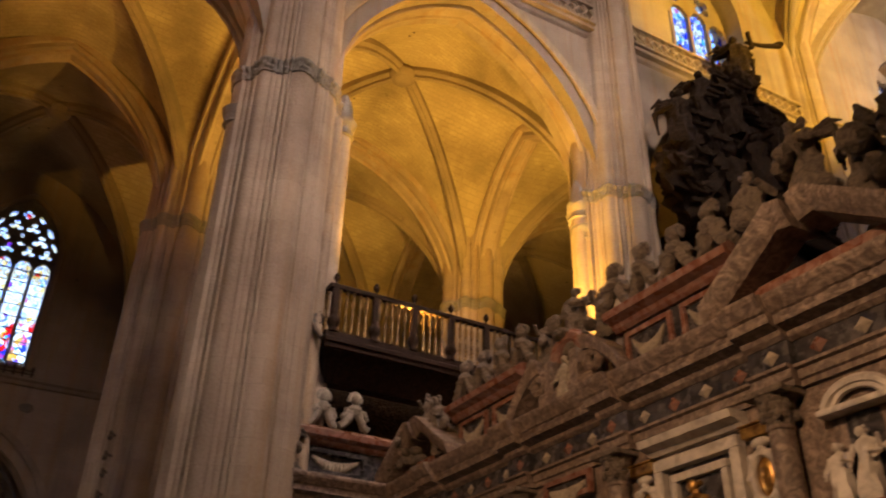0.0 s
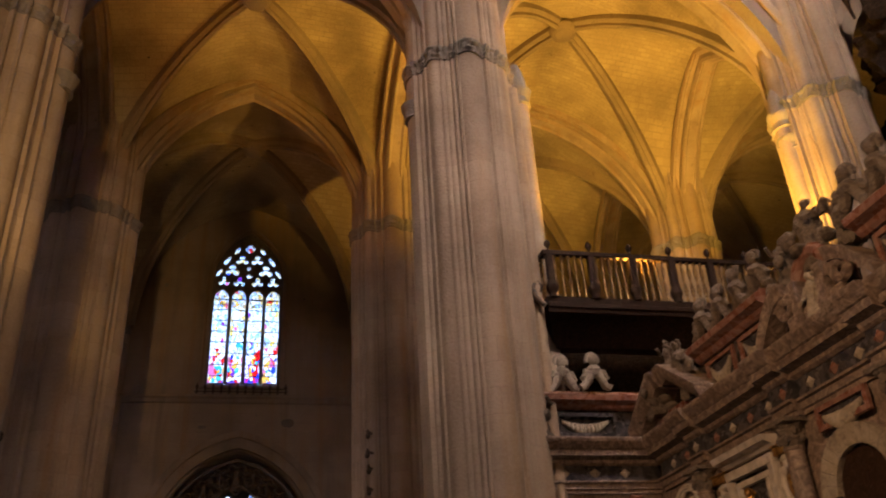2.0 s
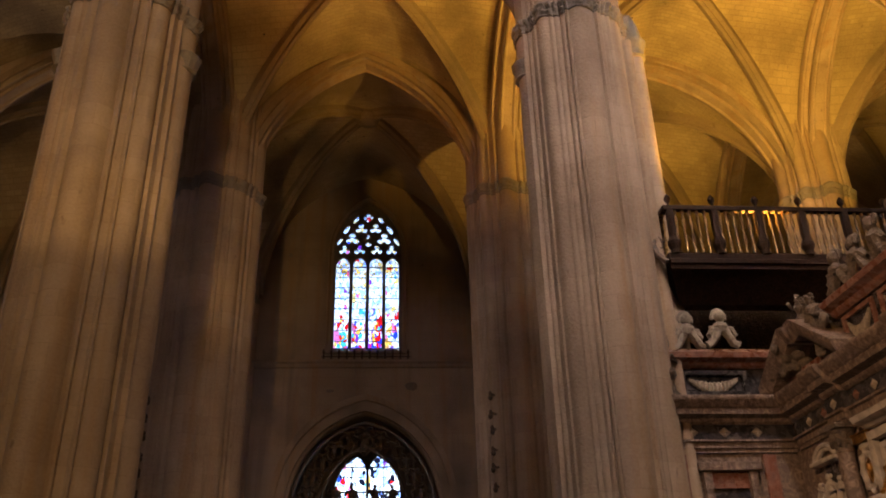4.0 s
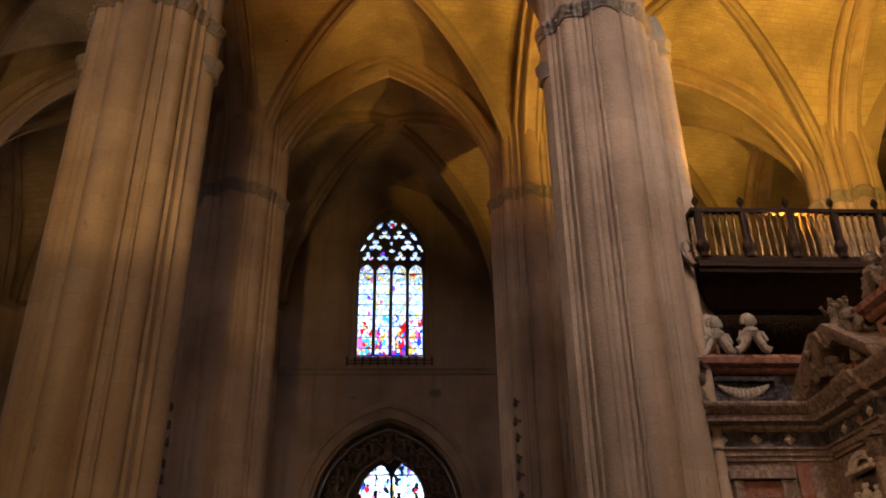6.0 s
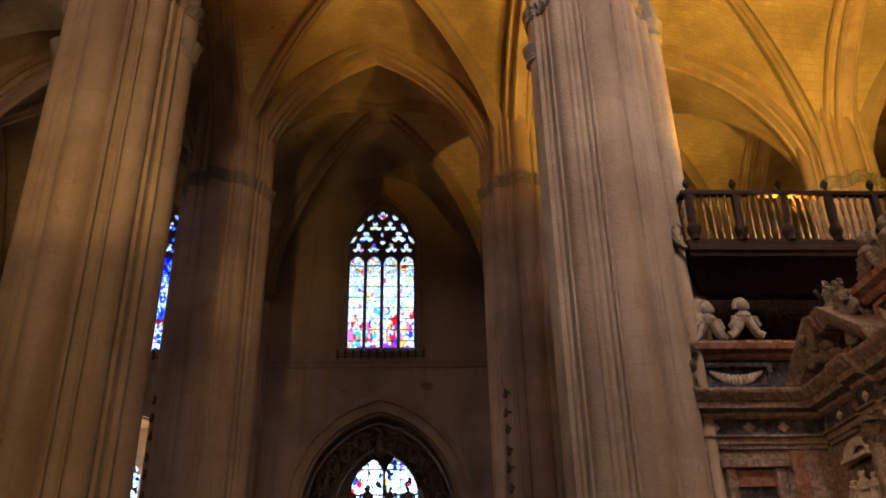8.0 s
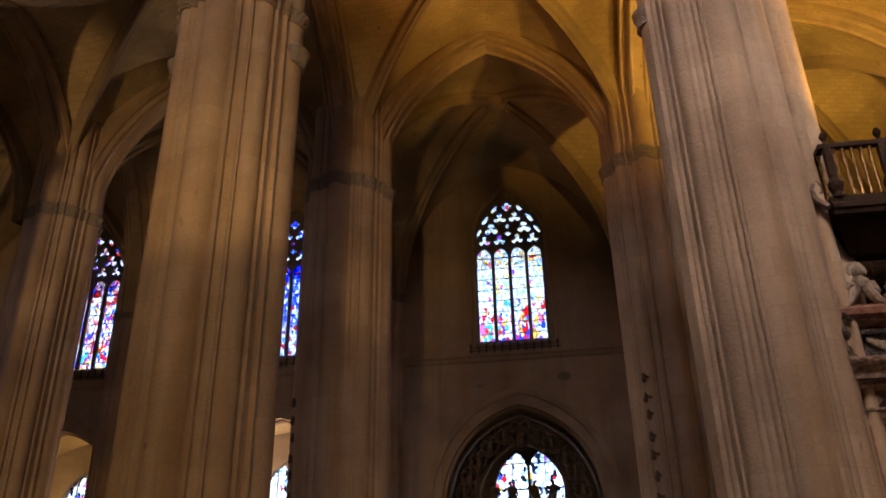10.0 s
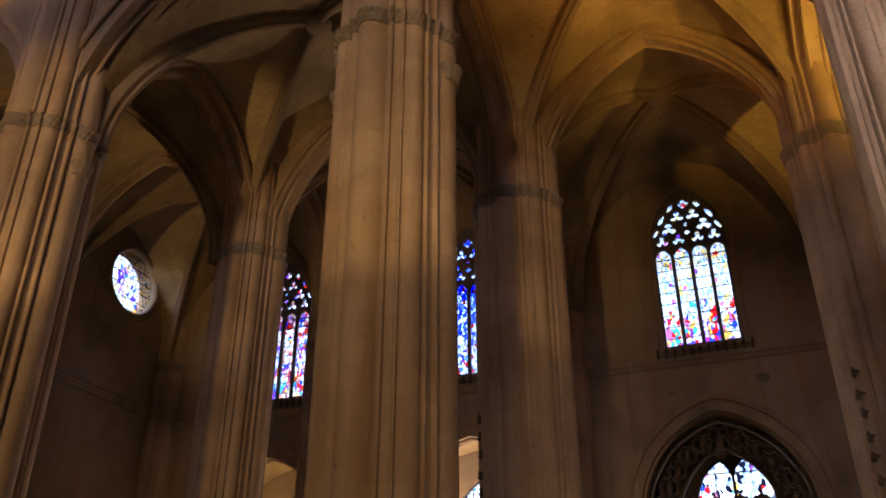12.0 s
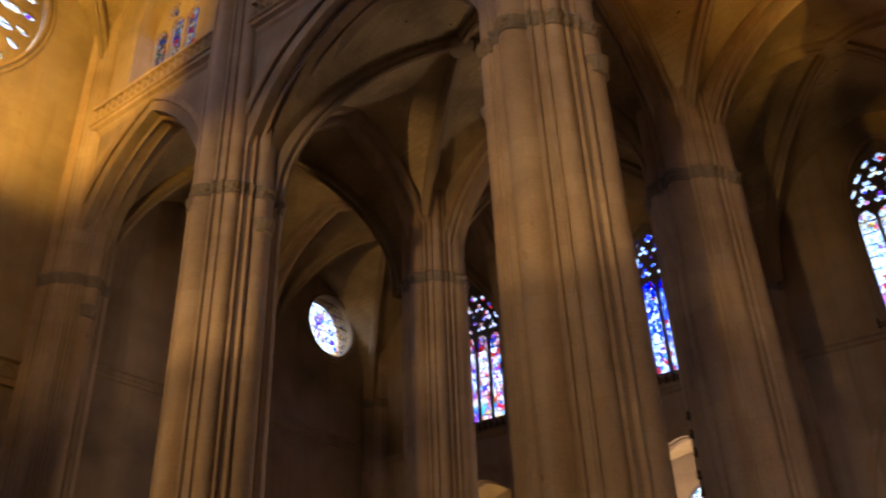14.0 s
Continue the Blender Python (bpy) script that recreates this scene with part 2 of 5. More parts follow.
GLASS_RED = stained("red_stained_glass", HUES, [(1.0, 0.9, 0.85), (0.75, 0.16, 0.10), (0.95, 0.9, 0.9), (0.25, 0.22, 0.75), (0.9, 0.55, 0.45), (1.0, 0.95, 0.92)], 9.0, 15.6, 17.0, 0.5, False, 0.2)
CHAPEL_GLASS = stained("chapel_glass", HUES, [(1.0, 0.95, 0.9), (0.85, 0.9, 1.0), (1.0, 0.9, 0.75), (0.08, 0.08, 0.12), (0.6, 0.7, 1.0), (1.0, 0.95, 0.92)], 6.5, 4.5, 6.5, 0.8, False, 0.14)
CLERESTORY_GLASS = stained("clerestory_glass", BLUES + HUES, [(1.0, 0.9, 0.75), (0.75, 0.85, 1.0), (0.35, 0.45, 0.95), (1.0, 0.92, 0.85)], 5.5, 20.0, 27.0, 0.6, False, 0.25)
GLASS_PALE = stained("pale_leaded_glass", [(0.40, 0.18, 0.70), (0.2, 0.5, 0.8), (1.0, 0.93, 0.9), (0.95, 0.70, 0.35), (1.0, 0.94, 0.92), (0.8, 0.55, 0.9), (0.98, 0.9, 0.92)],
                     [(1.0, 0.94, 0.9), (1.0, 0.92, 0.78), (1.0, 0.95, 0.94), (1.0, 0.82, 0.5), (1.0, 0.95, 0.92)], 6.5, 0.7, 1.4, 0.62, True, 0.05)

# ---- building blocks ----


def mesh_of(bm, name, mats, smooth=False):
    me = bpy.data.meshes.new(name)
    bm.normal_update()
    bm.to_mesh(me)
    bm.free()
    for m in mats if isinstance(mats, (list, tuple)) else [mats]:
        me.materials.append(m)
    if smooth:
        me.polygons.foreach_set("use_smooth", [True] * len(me.polygons))
        me.set_sharp_from_angle(angle=radians(38))
    return me


def part(name, bm, material, parent=None, label="", smooth=False, m=None):
    ob = new(name, mesh_of(bm, name, material, smooth))
    if parent:
        ob.parent = parent
    if m is not None:
        ob.matrix_basis = m
    if label:
        tagged(ob, label)
    return ob


def empty(name, x, y, z, rz, label, category, group="", kind=""):
    ob = new(name)
    ob.empty_display_size = 0.2
    ob.matrix_basis = pose(x, y, z, 0, 0, rz)
    return tagged(ob, label, category, group, kind)


def strip(bm, rings, closed=False, cap=False, slot=0):
    """Skin a row of equal rings of points."""
    vs = [[bm.verts.new(p) for p in r] for r in rings]
    k = len(vs[0])
    for a, b in zip(vs, vs[1:]):
        for i in range(k if closed else k - 1):
            j = (i + 1) % k
            try:
                bm.faces.new((a[i], a[j], b[j], b[i])).material_index = slot
            except ValueError:
                pass
    if cap and k > 2:
        bm.faces.new(vs[0][::-1]).material_index = slot
        bm.faces.new(vs[-1]).material_index = slot
    return vs


def box(bm, x0, x1, y0, y1, z0, z1, bevel=0.0):
    r = bmesh.ops.create_cube(bm, size=1.0, matrix=Matrix.Translation(((x0 + x1) / 2, (y0 + y1) / 2, (z0 + z1) / 2)) @ Matrix.Diagonal((x1 - x0, y1 - y0, z1 - z0, 1)))
    if bevel:
        es = list({e for v in r["verts"] for e in v.link_edges})
        bmesh.ops.bevel(bm, geom=es, offset=bevel, segments=2, affect="EDGES", profile=0.5)


def ball(bm, x, y, z, rx, ry=None, rz=None, seg=10, turn=None):
    m = Matrix.Translation((x, y, z))
    if turn:
        m = m @ Euler([radians(a) for a in turn]).to_matrix().to_4x4()
    bmesh.ops.create_uvsphere(bm, u_segments=seg, v_segments=max(6, seg * 2 // 3), radius=1, matrix=m @ Matrix.Diagonal((rx, ry or rx, rz or rx, 1)))


def turned(bm, x, y, profile, seg=12, axis="z"):
    """A turned body: profile of (radius, height)."""
    rings = [[(x + r * math.cos(2 * math.pi * i / seg), y + r * math.sin(2 * math.pi * i / seg), z) for i in range(seg)] for r, z in profile]
    strip(bm, rings, True, True)


def tube(bm, pts, r, seg=6, taper=1.0):
    pts = [Vector(p) for p in pts]
    rings = []
    for i, p in enumerate(pts):
        d = (pts[min(i + 1, len(pts) - 1)] - pts[max(i - 1, 0)]).normalized()
        s = d.cross(Vector((0.3, 0.2, 1))).normalized()
        u = s.cross(d)
        rr = r * (1 + (taper - 1) * i / max(1, len(pts) - 1))
        rings.append([p + rr * (math.cos(2 * math.pi * k / seg) * s + math.sin(2 * math.pi * k / seg) * u) for k in range(seg)])
    strip(bm, rings, True, True)


def pointed(a, rise, n=24):
    """Points (x, z) of a pointed arch of half-span a, from the left springing over the apex to the right."""
    k = max(0.0, (rise * rise - a * a) / (2 * a))
    R = a + k
    top = math.acos(k / R)
    s = rise / (R * math.sin(top))
    left = [(k - R * math.cos(top * i / n), R * math.sin(top * i / n) * s) for i in range(n + 1)]
    return left + [(-x, z) for x, z in left[-2::-1]]


def arch_z(a, rise, x):
    """Height of that arch over its springing at x, or None outside it."""
    x = abs(x)
    if x > a:
        return None
    k = max(0.0, (rise * rise - a * a) / (2 * a))
    R = a + k
    return rise * math.sqrt(max(0.0, R * R - (x + k) ** 2)) / math.sqrt(R * R - k * k)


def pierced(bm, x0, x1, z0, z1, thick, holes, step=0.5):
    """A wall from x0 to x1, its face at y = 0, with openings right through it. A hole is ('arch', cx, half, sill, spring, rise)
    or ('round', cx, radius, cz)."""
    xs = {x0, x1}
    for h in holes:
        n = 28
        xs |= {round(h[1] + h[2] * math.cos(math.pi * i / n), 4) for i in range(n + 1)}
    x = x0
    while x < x1:
        xs.add(round(x, 4))
        x += step
    xs = sorted(v for v in xs if x0 <= v <= x1)
    xs = [v for i, v in enumerate(xs) if i == 0 or v - xs[i - 1] > 0.003]

    def span(h, x):
        if h[0] == "arch":
            z = arch_z(h[2], h[5], max(-h[2], min(h[2], x - h[1])))
            return h[3], h[4] + z
        d = math.sqrt(max(0.0, h[2] ** 2 - (x - h[1]) ** 2))
        return h[3] - d, h[3] + d

    def quad(*p):
        bm.faces.new([bm.verts.new(q) for q in p])
    for a, b in zip(xs, xs[1:]):
        mid = (a + b) / 2
        inside = sorted((h for h in holes if abs(mid - h[1]) < h[2]), key=lambda h: h[3])
        la, lb = z0, z0
        for h in inside + [None]:
            (ua, va), (ub, vb) = (span(h, a), span(h, b)) if h else ((z1, z1), (z1, z1))
            if ua - la > 0.001 or ub - lb > 0.001:
                quad((a, 0, la), (b, 0, lb), (b, 0, ub), (a, 0, ua))
                quad((b, thick, lb), (a, thick, la), (a, thick, ua), (b, thick, ub))
            if h:
                if ua > z0 + 0.001:
                    quad((a, 0, ua), (b, 0, ub), (b, thick, ub), (a, thick, ua))
                quad((a, thick, va), (b, thick, vb), (b, 0, vb), (a, 0, va))
            la, lb = va, vb
    for h in holes:
        if h[0] == "arch":
            for s in (-1, 1):
                x = h[1] + s * h[2]
                if h[4] - h[3] > 0.01:
                    quad((x, 0, h[3]), (x, thick, h[3]), (x, thick, h[4]), (x, 0, h[4]))
    quad((x0, 0, z1), (x1, 0, z1), (x1, thick, z1), (x0, thick, z1))


def moulding(bm, a, rise, prof, n=24, slot=0):
    """Sweep a section of (depth, offset) along a pointed arch in the xz plane, springing at z = 0."""
    pts = pointed(a, rise, n)
    rings = []
    for i, (x, z) in enumerate(pts):
        p, q = pts[max(0, i - 1)], pts[min(len(pts) - 1, i + 1)]
        t = Vector((q[0] - p[0], 0, q[1] - p[1])).normalized()
        nn = Vector((-t.z, 0, t.x))
        if i == len(pts) // 2:
            nn *= 1.0 / max(0.6, abs(Vector((pts[i][0] - p[0], 0, pts[i][1] - p[1])).normalized().x))
        rings.append([Vector((x, 0, z)) + nn * o + Vector((0, d, 0)) for d, o in prof])
    strip(bm, rings, slot=slot)


def half_section(orders, roll=0.075):
    """A stepped arch section with a roll on each step, seen from one face to the other."""
    left = []
    for d, o in orders:
        left += [(-d, o + 0.30), (-d, o + roll), (-d + 0.3 * roll, o + 0.3 * roll), (-d + roll, o), (-d + 1.7 * roll, o + 0.35 * roll), (-d + 2.0 * roll, o + roll * 0.9)]
    return left + [(-d, o) for d, o in left[::-1]]


ARCADE = half_section([(0.98, 0.62), (0.66, 0.32), (0.34, 0.0)])
TRANSVERSE = half_section([(0.62, 0.34), (0.32, 0.0)])


def rib(bm, pts, w, h, slot=0):
    """A moulded rib along points; it hangs h below the web."""
    pts = [Vector(p) for p in pts]
    rings = []
    for i, p in enumerate(pts):
        t = (pts[min(i + 1, len(pts) - 1)] - pts[max(i - 1, 0)]).normalized()
        s = t.cross(Vector((0, 0, 1))).normalized()
        u = s.cross(t).normalized()
        sec = [(-w, 0.25), (-w, -0.3 * h), (-0.75 * w, -0.45 * h), (-0.4 * w, -0.55 * h), (-0.42 * w, -0.85 * h), (0, -h), (0.42 * w, -0.85 * h), (0.4 * w, -0.55 * h), (0.75 * w, -0.45 * h), (w, -0.3 * h), (w, 0.25)]
        rings.append([p + s * a + u * b for a, b in sec])
    strip(bm, rings, slot=slot)


def vault(name, cx, cy, ax, ay, spring, rise, dome, label, ridge=False, n=22, boss=0.5):
    """A four-part rib vault over a bay: webs, two diagonal ribs and a boss, in one mesh."""
    bm = bmesh.new()
    k = 0.22

    def g(u):
        return arch_z(1.0, 1.18, u) / 1.18 if u < 1 else 0.0

    def z(u, v):
        return spring + rise * max(g(abs(u)), g(abs(v))) + dome * max(0, 1 - u * u) * max(0, 1 - v * v)
    lim = 1.13
    us = sorted({round(math.sin(math.pi / 2 * i / n), 4) for i in range(-n, n + 1)} | {-lim, lim})
    grid = [[bm.verts.new((cx + u * ax, cy + v * ay, z(u, v))) for v in us] for u in us]
    for i in range(len(us) - 1):
        for j in range(len(us) - 1):
            q = (grid[i][j], grid[i][j + 1], grid[i + 1][j + 1], grid[i + 1][j])
            if (us[i] + us[i + 1]) * (us[j] + us[j + 1]) > 0:
                bm.faces.new((q[0], q[1], q[2])), bm.faces.new((q[0], q[2], q[3]))
            else:
                bm.faces.new((q[0], q[1], q[3])), bm.faces.new((q[1], q[2], q[3]))
    ss = [math.sin(math.pi / 2 * i / 20) for i in range(-20, 21)]
    for sgn in (1, -1):
        rib(bm, [(cx + ax * s * 0.995, cy + ay * s * sgn * 0.995, z(s, s) - 0.03) for s in ss], 0.24, 0.42, 1)
    if boss:
        r0 = len(bm.faces)
        turned(bm, cx, cy, [(0.02, z(0, 0) - 0.62), (boss * 0.6, z(0, 0) - 0.60), (boss, z(0, 0) - 0.48), (boss * 1.15, z(0, 0) - 0.3), (boss, z(0, 0) - 0.1)], 16)
        bm.faces.ensure_lookup_table()
        for f in bm.faces[r0:]:
            f.material_index = 1
    # small dark plugs on the webs imitate the darkness of open rope holes
    hole = random.Random(int(cx * 10 + cy))
    for _ in range(5):
        u, v = hole.uniform(-0.75, 0.75), hole.uniform(-0.75, 0.75)
        if abs(abs(u) - abs(v)) > 0.12:
            r0 = len(bm.faces)
            ball(bm, cx + u * ax, cy + v * ay, z(u, v), 0.055, 0.055, 0.03, 8)
            bm.faces.ensure_lookup_table()
            for f in bm.faces[r0:]:
                f.material_index = 2
    return tagged(part(name, bm, [WEB, RIB, IRON], smooth=True), label, "vault", kind="structure")


def pier_plan(r, seg=224, fine=True):
    """Plan of a clustered pier: a core with great and small shafts round it."""
    circles = [(0, 0, 0.815 if fine else 0.86)]
    rolls = ((0.37, 0.87, 0.042), (0.50, 0.83, 0.060), (0.275, 0.945, 0.026), (0.60, 0.90, 0.030)) if fine else ((0.36, 0.89, 0.035), (0.56, 0.88, 0.035))
    for i in range(4):
        t = math.pi / 2 * i
        circles.append((0.74 * math.cos(t), 0.74 * math.sin(t), 0.26))
        circles.append((0.78 * math.cos(t + math.pi / 4), 0.78 * math.sin(t + math.pi / 4), 0.17))
        for d, rad, cr in [(s * d0, rd, c0) for s in (-1, 1) for d0, rd, c0 in rolls]:
            circles.append((rad * math.cos(t + d), rad * math.sin(t + d), cr))
    out = []
    for i in range(seg):
        t = 2 * math.pi * (i + 0.5) / seg
        dx, dy = math.cos(t), math.sin(t)
        best = 0
        for x, y, c in circles:
            p = x * dx + y * dy
            q = c * c - (x * x + y * y - p * p)
            if q > 0:
                best = max(best, p + math.sqrt(q))
        out.append((r * best * dx, r * best * dy))
    return out


def scaled(plan, s, z):
    return [(x * s, y * s, z) for x, y in plan]


def pier(x, y, r, z0, cap_z, top, label, carve=1.0, fine=True):
    """A clustered pier on its base, with a carved capital band round it, that runs on above the band."""
    ob = empty("pier", x, y, z0, 0, label, "pier", "piers of the arcades")
    plan = pier_plan(r, 224, fine)
    bm = bmesh.new()
    strip(bm, [scaled(plan, 1, 1.3), scaled(plan, 1, cap_z - z0 - 0.2)], True)
    part("shaft", bm, STONE, ob, smooth=True)
    bm = bmesh.new()
    rnd = plan
    strip(bm, [scaled(rnd, 1.30, 0), scaled(rnd, 1.30, 0.5), scaled(rnd, 1.24, 0.58), scaled(rnd, 1.2, 0.95), scaled(rnd, 1.1, 1.1), scaled(rnd, 1.12, 1.2), scaled(rnd, 1.0, 1.32)], True, True)
    part("base", bm, STONE, ob)
    bm = bmesh.new()
    h = cap_z - z0
    rows = [(1.0, -0.26), (1.03, -0.25), (1.035, -0.20), (1.012, -0.17), (1.035, -0.09), (1.03, 0.0), (1.06, 0.08), (1.075, 0.15), (1.07, 0.19), (1.03, 0.22), (1.0, 0.27)]
    rings = []
    for j, (s, dz) in enumerate(rows):
        ring = []
        for i, (px, py) in enumerate(plan):
            w = carve * (0.016 * math.sin(i * 0.56 + j * 2.3) * (1 if 2 < j < 7 else 0) + 0.008 * math.sin(i * 1.9 - j))
            ring.append((px * (s + w), py * (s + w), h + dz + 0.05 * math.sin(i * 0.28)))
        rings.append(ring)
    strip(bm, rings, True)
    part("capital", bm, CAPITAL, ob, "dark carved leaf capital band")
    for s in (-1, 1) if carve == 1.0 else ():
        bm = bmesh.new()
        q = 0.20 * r
        turned(bm, s * 0.86 * r, 0, [(q * 0.9, h - 1.62), (q * 1.08, h - 1.58), (q * 0.98, h - 1.52), (q * 1.05, h - 1.36), (q * 1.28, h - 1.18), (q * 1.32, h - 1.10), (q * 1.0, h - 1.05)], 14)
        for v in bm.verts:
            v.co += 0.03 * noise.noise_vector(v.co * 7.0)
        part("shaft_capital", bm, CAPITAL, ob, "small carved capital of the arcade shaft")
    if top > cap_z:
        bm = bmesh.new()
        strip(bm, [scaled(plan, 0.98, h + 0.25), scaled(plan, 0.98, top - z0)], True, True)
        part("upper_shaft", bm, STONE, ob, smooth=True)
    return ob


# ---- the plan ----
GROUND = -0.7
XB, XA, XC, XD, XW, XE = 16.1, 4.0, -8.5, -21.2, -31.5, 27.7
COLS = [XE, XB, XA, XC, XD]
SHIFT = {XC: 0.7, XD: 1.7, XA: -0.7}   # the second row stands off the first
Y0, Y1, Y2, Y3 = -6.5, 14.3, 24.0, 33.7
CAP = 17.45
bays = [(XE + 17, XE), (XE, XB), (XB, XA), (XA, XC), (XC, XD), (XD, XW)]

bm = bmesh.new()
box(bm, -34, 58, -20, 44, GROUND - 0.3, GROUND)
tagged(part("floor", bm, FLOOR), "worn grey and white marble cathedral floor", "floor", kind="structure")

# piers
for x in COLS + [XE + 17]:
    pier(x, Y1, {XC: 1.8, XD: 1.75}.get(x, 1.6), GROUND, CAP, 36, "tall clustered grey stone nave pier with leaf capital", 1.0, x > 0)
    pier(x + SHIFT.get(x, 0), Y2, 1.7 if x == XC else 1.5, GROUND, CAP, 23, "tall clustered brown stone aisle pier in shade", 0.45, False)
    pier(x, Y0, 1.55, GROUND, CAP, 36, "tall clustered grey stone nave pier with leaf capital")
# stout shafts that carry the inner order of the arch over the choir
for x, s, out in ((XA, 1, 1.80), (XB, -1, 1.5)):
    ob = empty("arch_shaft", x + s * out, Y1, GROUND, 0, "round stone shaft with a small leaf capital against the pier", "shaft", "shafts of the choir arch")
    for cx, cy, r in ((0, 0, 0.27), (-s * 0.26, -0.33, 0.10), (-s * 0.26, 0.33, 0.10), (-s * 0.36, -0.52, 0.16), (-s * 0.36, 0.52, 0.16)):
        bm = bmesh.new()
        turned(bm, cx, cy, [(r * 1.45, 0), (r * 1.45, 0.9), (r * 1.2, 1.1), (r * 1.3, 1.2), (r, 1.32), (r, 17.6)], 20 if r > 0.2 else 12)
        part("shaft", bm, STONE, ob, smooth=True)
    bm = bmesh.new()
    turned(bm, 0, 0, [(0.28, 17.35), (0.34, 17.40), (0.30, 17.46), (0.31, 17.62), (0.40, 17.84), (0.42, 17.94), (0.33, 18.0), (0.24, 18.6), (0.1, 19.0)], 20)
    for v in bm.verts:
        v.co += 0.03 * noise.noise_vector(v.co * 7.0)
    part("capital", bm, CAPITAL, ob, "small carved leaf capital")
for y, r, top in ((Y1, 1.5, 36), (Y2, 1.3, 23), (Y0, 1.5, 36)):
    pier(XW + 0.3, y, r, GROUND, CAP, top, "half pier of brown stone against the west wall")
for x in COLS + [XW + 0.3, XE + 17]:
    pier(x, Y3 + 0.5, 1.3, GROUND, CAP, 23, "slender clustered half pier against the aisle wall")

# arcades along the nave and between the aisles
def arcade(name, y, top, clerestory, label, lean=None):
    for b, a in bays:
        b, a = b + (lean or {}).get(b, 0), a + (lean or {}).get(a, 0)
        c, half = (a + b) / 2, (b - a) / 2 if b > a else (a - b) / 2
        holes = [("arch", 0, half - 1.05, CAP, CAP, 6.75)]
        if clerestory:
            holes.append(("arch", 0, 2.3, 26.4, 30.0, 3.6))
        bm = bmesh.new()
        thick = 1.6 if clerestory else 1.0
        pierced(bm, -half, half, CAP, top, thick, holes)
        ob = part(name, bm, WALL, m=pose(c, y - thick / 2, 0))
        tagged(ob, label, "wall", kind="structure")
        bm = bmesh.new()
        moulding(bm, half - 1.15, 6.55, ARCADE if clerestory else TRANSVERSE)
        tagged(part("arch", bm, STONE, smooth=True, m=pose(c, y, CAP)), "moulded pointed stone arcade arch", "arch", kind="structure")


arcade("wall_nave_north", Y1, 37, True, "grey stone nave wall with pointed clerestory windows")
arcade("wall_nave_south", Y0, 37, True, "grey stone nave wall with pointed clerestory windows")
arcade("wall_aisle", Y2, 25.5, False, "dark stone wall over the arches between the aisles", SHIFT)

# cross arches of the aisles
for x in COLS + [XE + 17]:
    x2 = x + SHIFT.get(x, 0)
    for ya, yb, xa, xb in ((Y1, Y2, x, x2), (Y2, Y3, x2, x)):
        half, mid, turn = math.hypot(yb - ya, xb - xa) / 2, (xa + xb) / 2, math.degrees(math.atan2(yb - ya, xb - xa))
        bm = bmesh.new()
        moulding(bm, half - 1.0, 6.45, TRANSVERSE)
        tagged(part("arch", bm, STONE, smooth=True, m=pose(mid, (ya + yb) / 2, CAP, 0, 0, turn)), "moulded transverse stone arch of the aisle vault", "arch", kind="structure")
        bm = bmesh.new()
        pierced(bm, -half, half, CAP, 25.0, 0.7, [("arch", 0, half - 0.9, CAP, CAP, 6.65)])
        tagged(part("wall_cross", bm, WALL, m=pose(mid + 0.35, (ya + yb) / 2, 0, 0, 0, turn)), "stone filling above the transverse aisle arch", "wall", kind="structure")

# vaults
for b, a in bays:
    c, half = (a + b) / 2, abs(b - a) / 2
    sb, sa = SHIFT.get(b, 0), SHIFT.get(a, 0)
    ca, ha = c + (sa + sb) / 4, half + (sb - sa) / 4
    vault("ceiling_inner_aisle", ca, (Y1 + Y2) / 2, ha - 0.55, (Y2 - Y1) / 2 - 0.45, CAP, 7.0, 0.7, "golden-lit brick rib vault of the inner aisle")
    vault("ceiling_outer_aisle", ca, (Y2 + Y3) / 2, ha - 0.55, (Y3 - Y2) / 2 - 0.45, CAP, 7.0, 0.7, "dark stained brick rib vault of the outer aisle")
    vault("ceiling_nave", c, (Y0 + Y1) / 2, half - 0.4, (Y1 - Y0) / 2 - 0.5, 27.0, 9.6, 0.8, "high golden brick rib vault of the nave")
for x in COLS + [XE + 17]:
    bm = bmesh.new()
    moulding(bm, (Y1 - Y0) / 2 - 1.0, 9.0, ARCADE)
    tagged(part("arch", bm, STONE, smooth=True, m=pose(x, (Y0 + Y1) / 2, 27.0, 0, 0, 90)), "wide moulded transverse arch of the nave vault", "arch", kind="structure")

WIN = {XW: 2.35, XD: 1.6}     # windows that stand off the middle of their bay
# outer wall with a tall window and a chapel arch in each bay
for b, a in bays:
    c, half = (a + b) / 2, abs(b - a) / 2
    bm = bmesh.new()
    pierced(bm, -half, half, GROUND, 25.5, 0.9, [("arch", WIN.get(a, 0.0), 3.5, GROUND, 7.6, 4.3), ("arch", WIN.get(a, 0.0), 1.70, 14.84, 20.22, 2.86)])
    tagged(part("wall_north", bm, WALL, m=pose(c, Y3, 0)), "brown stone aisle wall pierced by window and chapel arch", "wall", kind="structure")
# west wall
bm = bmesh.new()
pierced(bm, -9, 40, GROUND, 38, 1.2, [("round", 33.7, 1.8, 21.5), ("round", 8.4, 5.7, 30.3)])
tagged(part("wall_west", bm, WALL, m=pose(XW, -3.5, 0, 0, 0, 90)), "brown stone west wall with a round window", "wall", kind="structure")
bm = bmesh.new()
box(bm, XE + 17, XE + 18, -20, 44, GROUND, 38)
tagged(part("wall_east", bm, WALL), "plain stone wall closing the far end", "wall", kind="structure")
bm = bmesh.new()
box(bm, XW, XE + 17, -12.5, -11.5, GROUND, 28)
tagged(part("wall_south", bm, WALL), "plain stone wall of the south aisle", "wall", kind="structure")
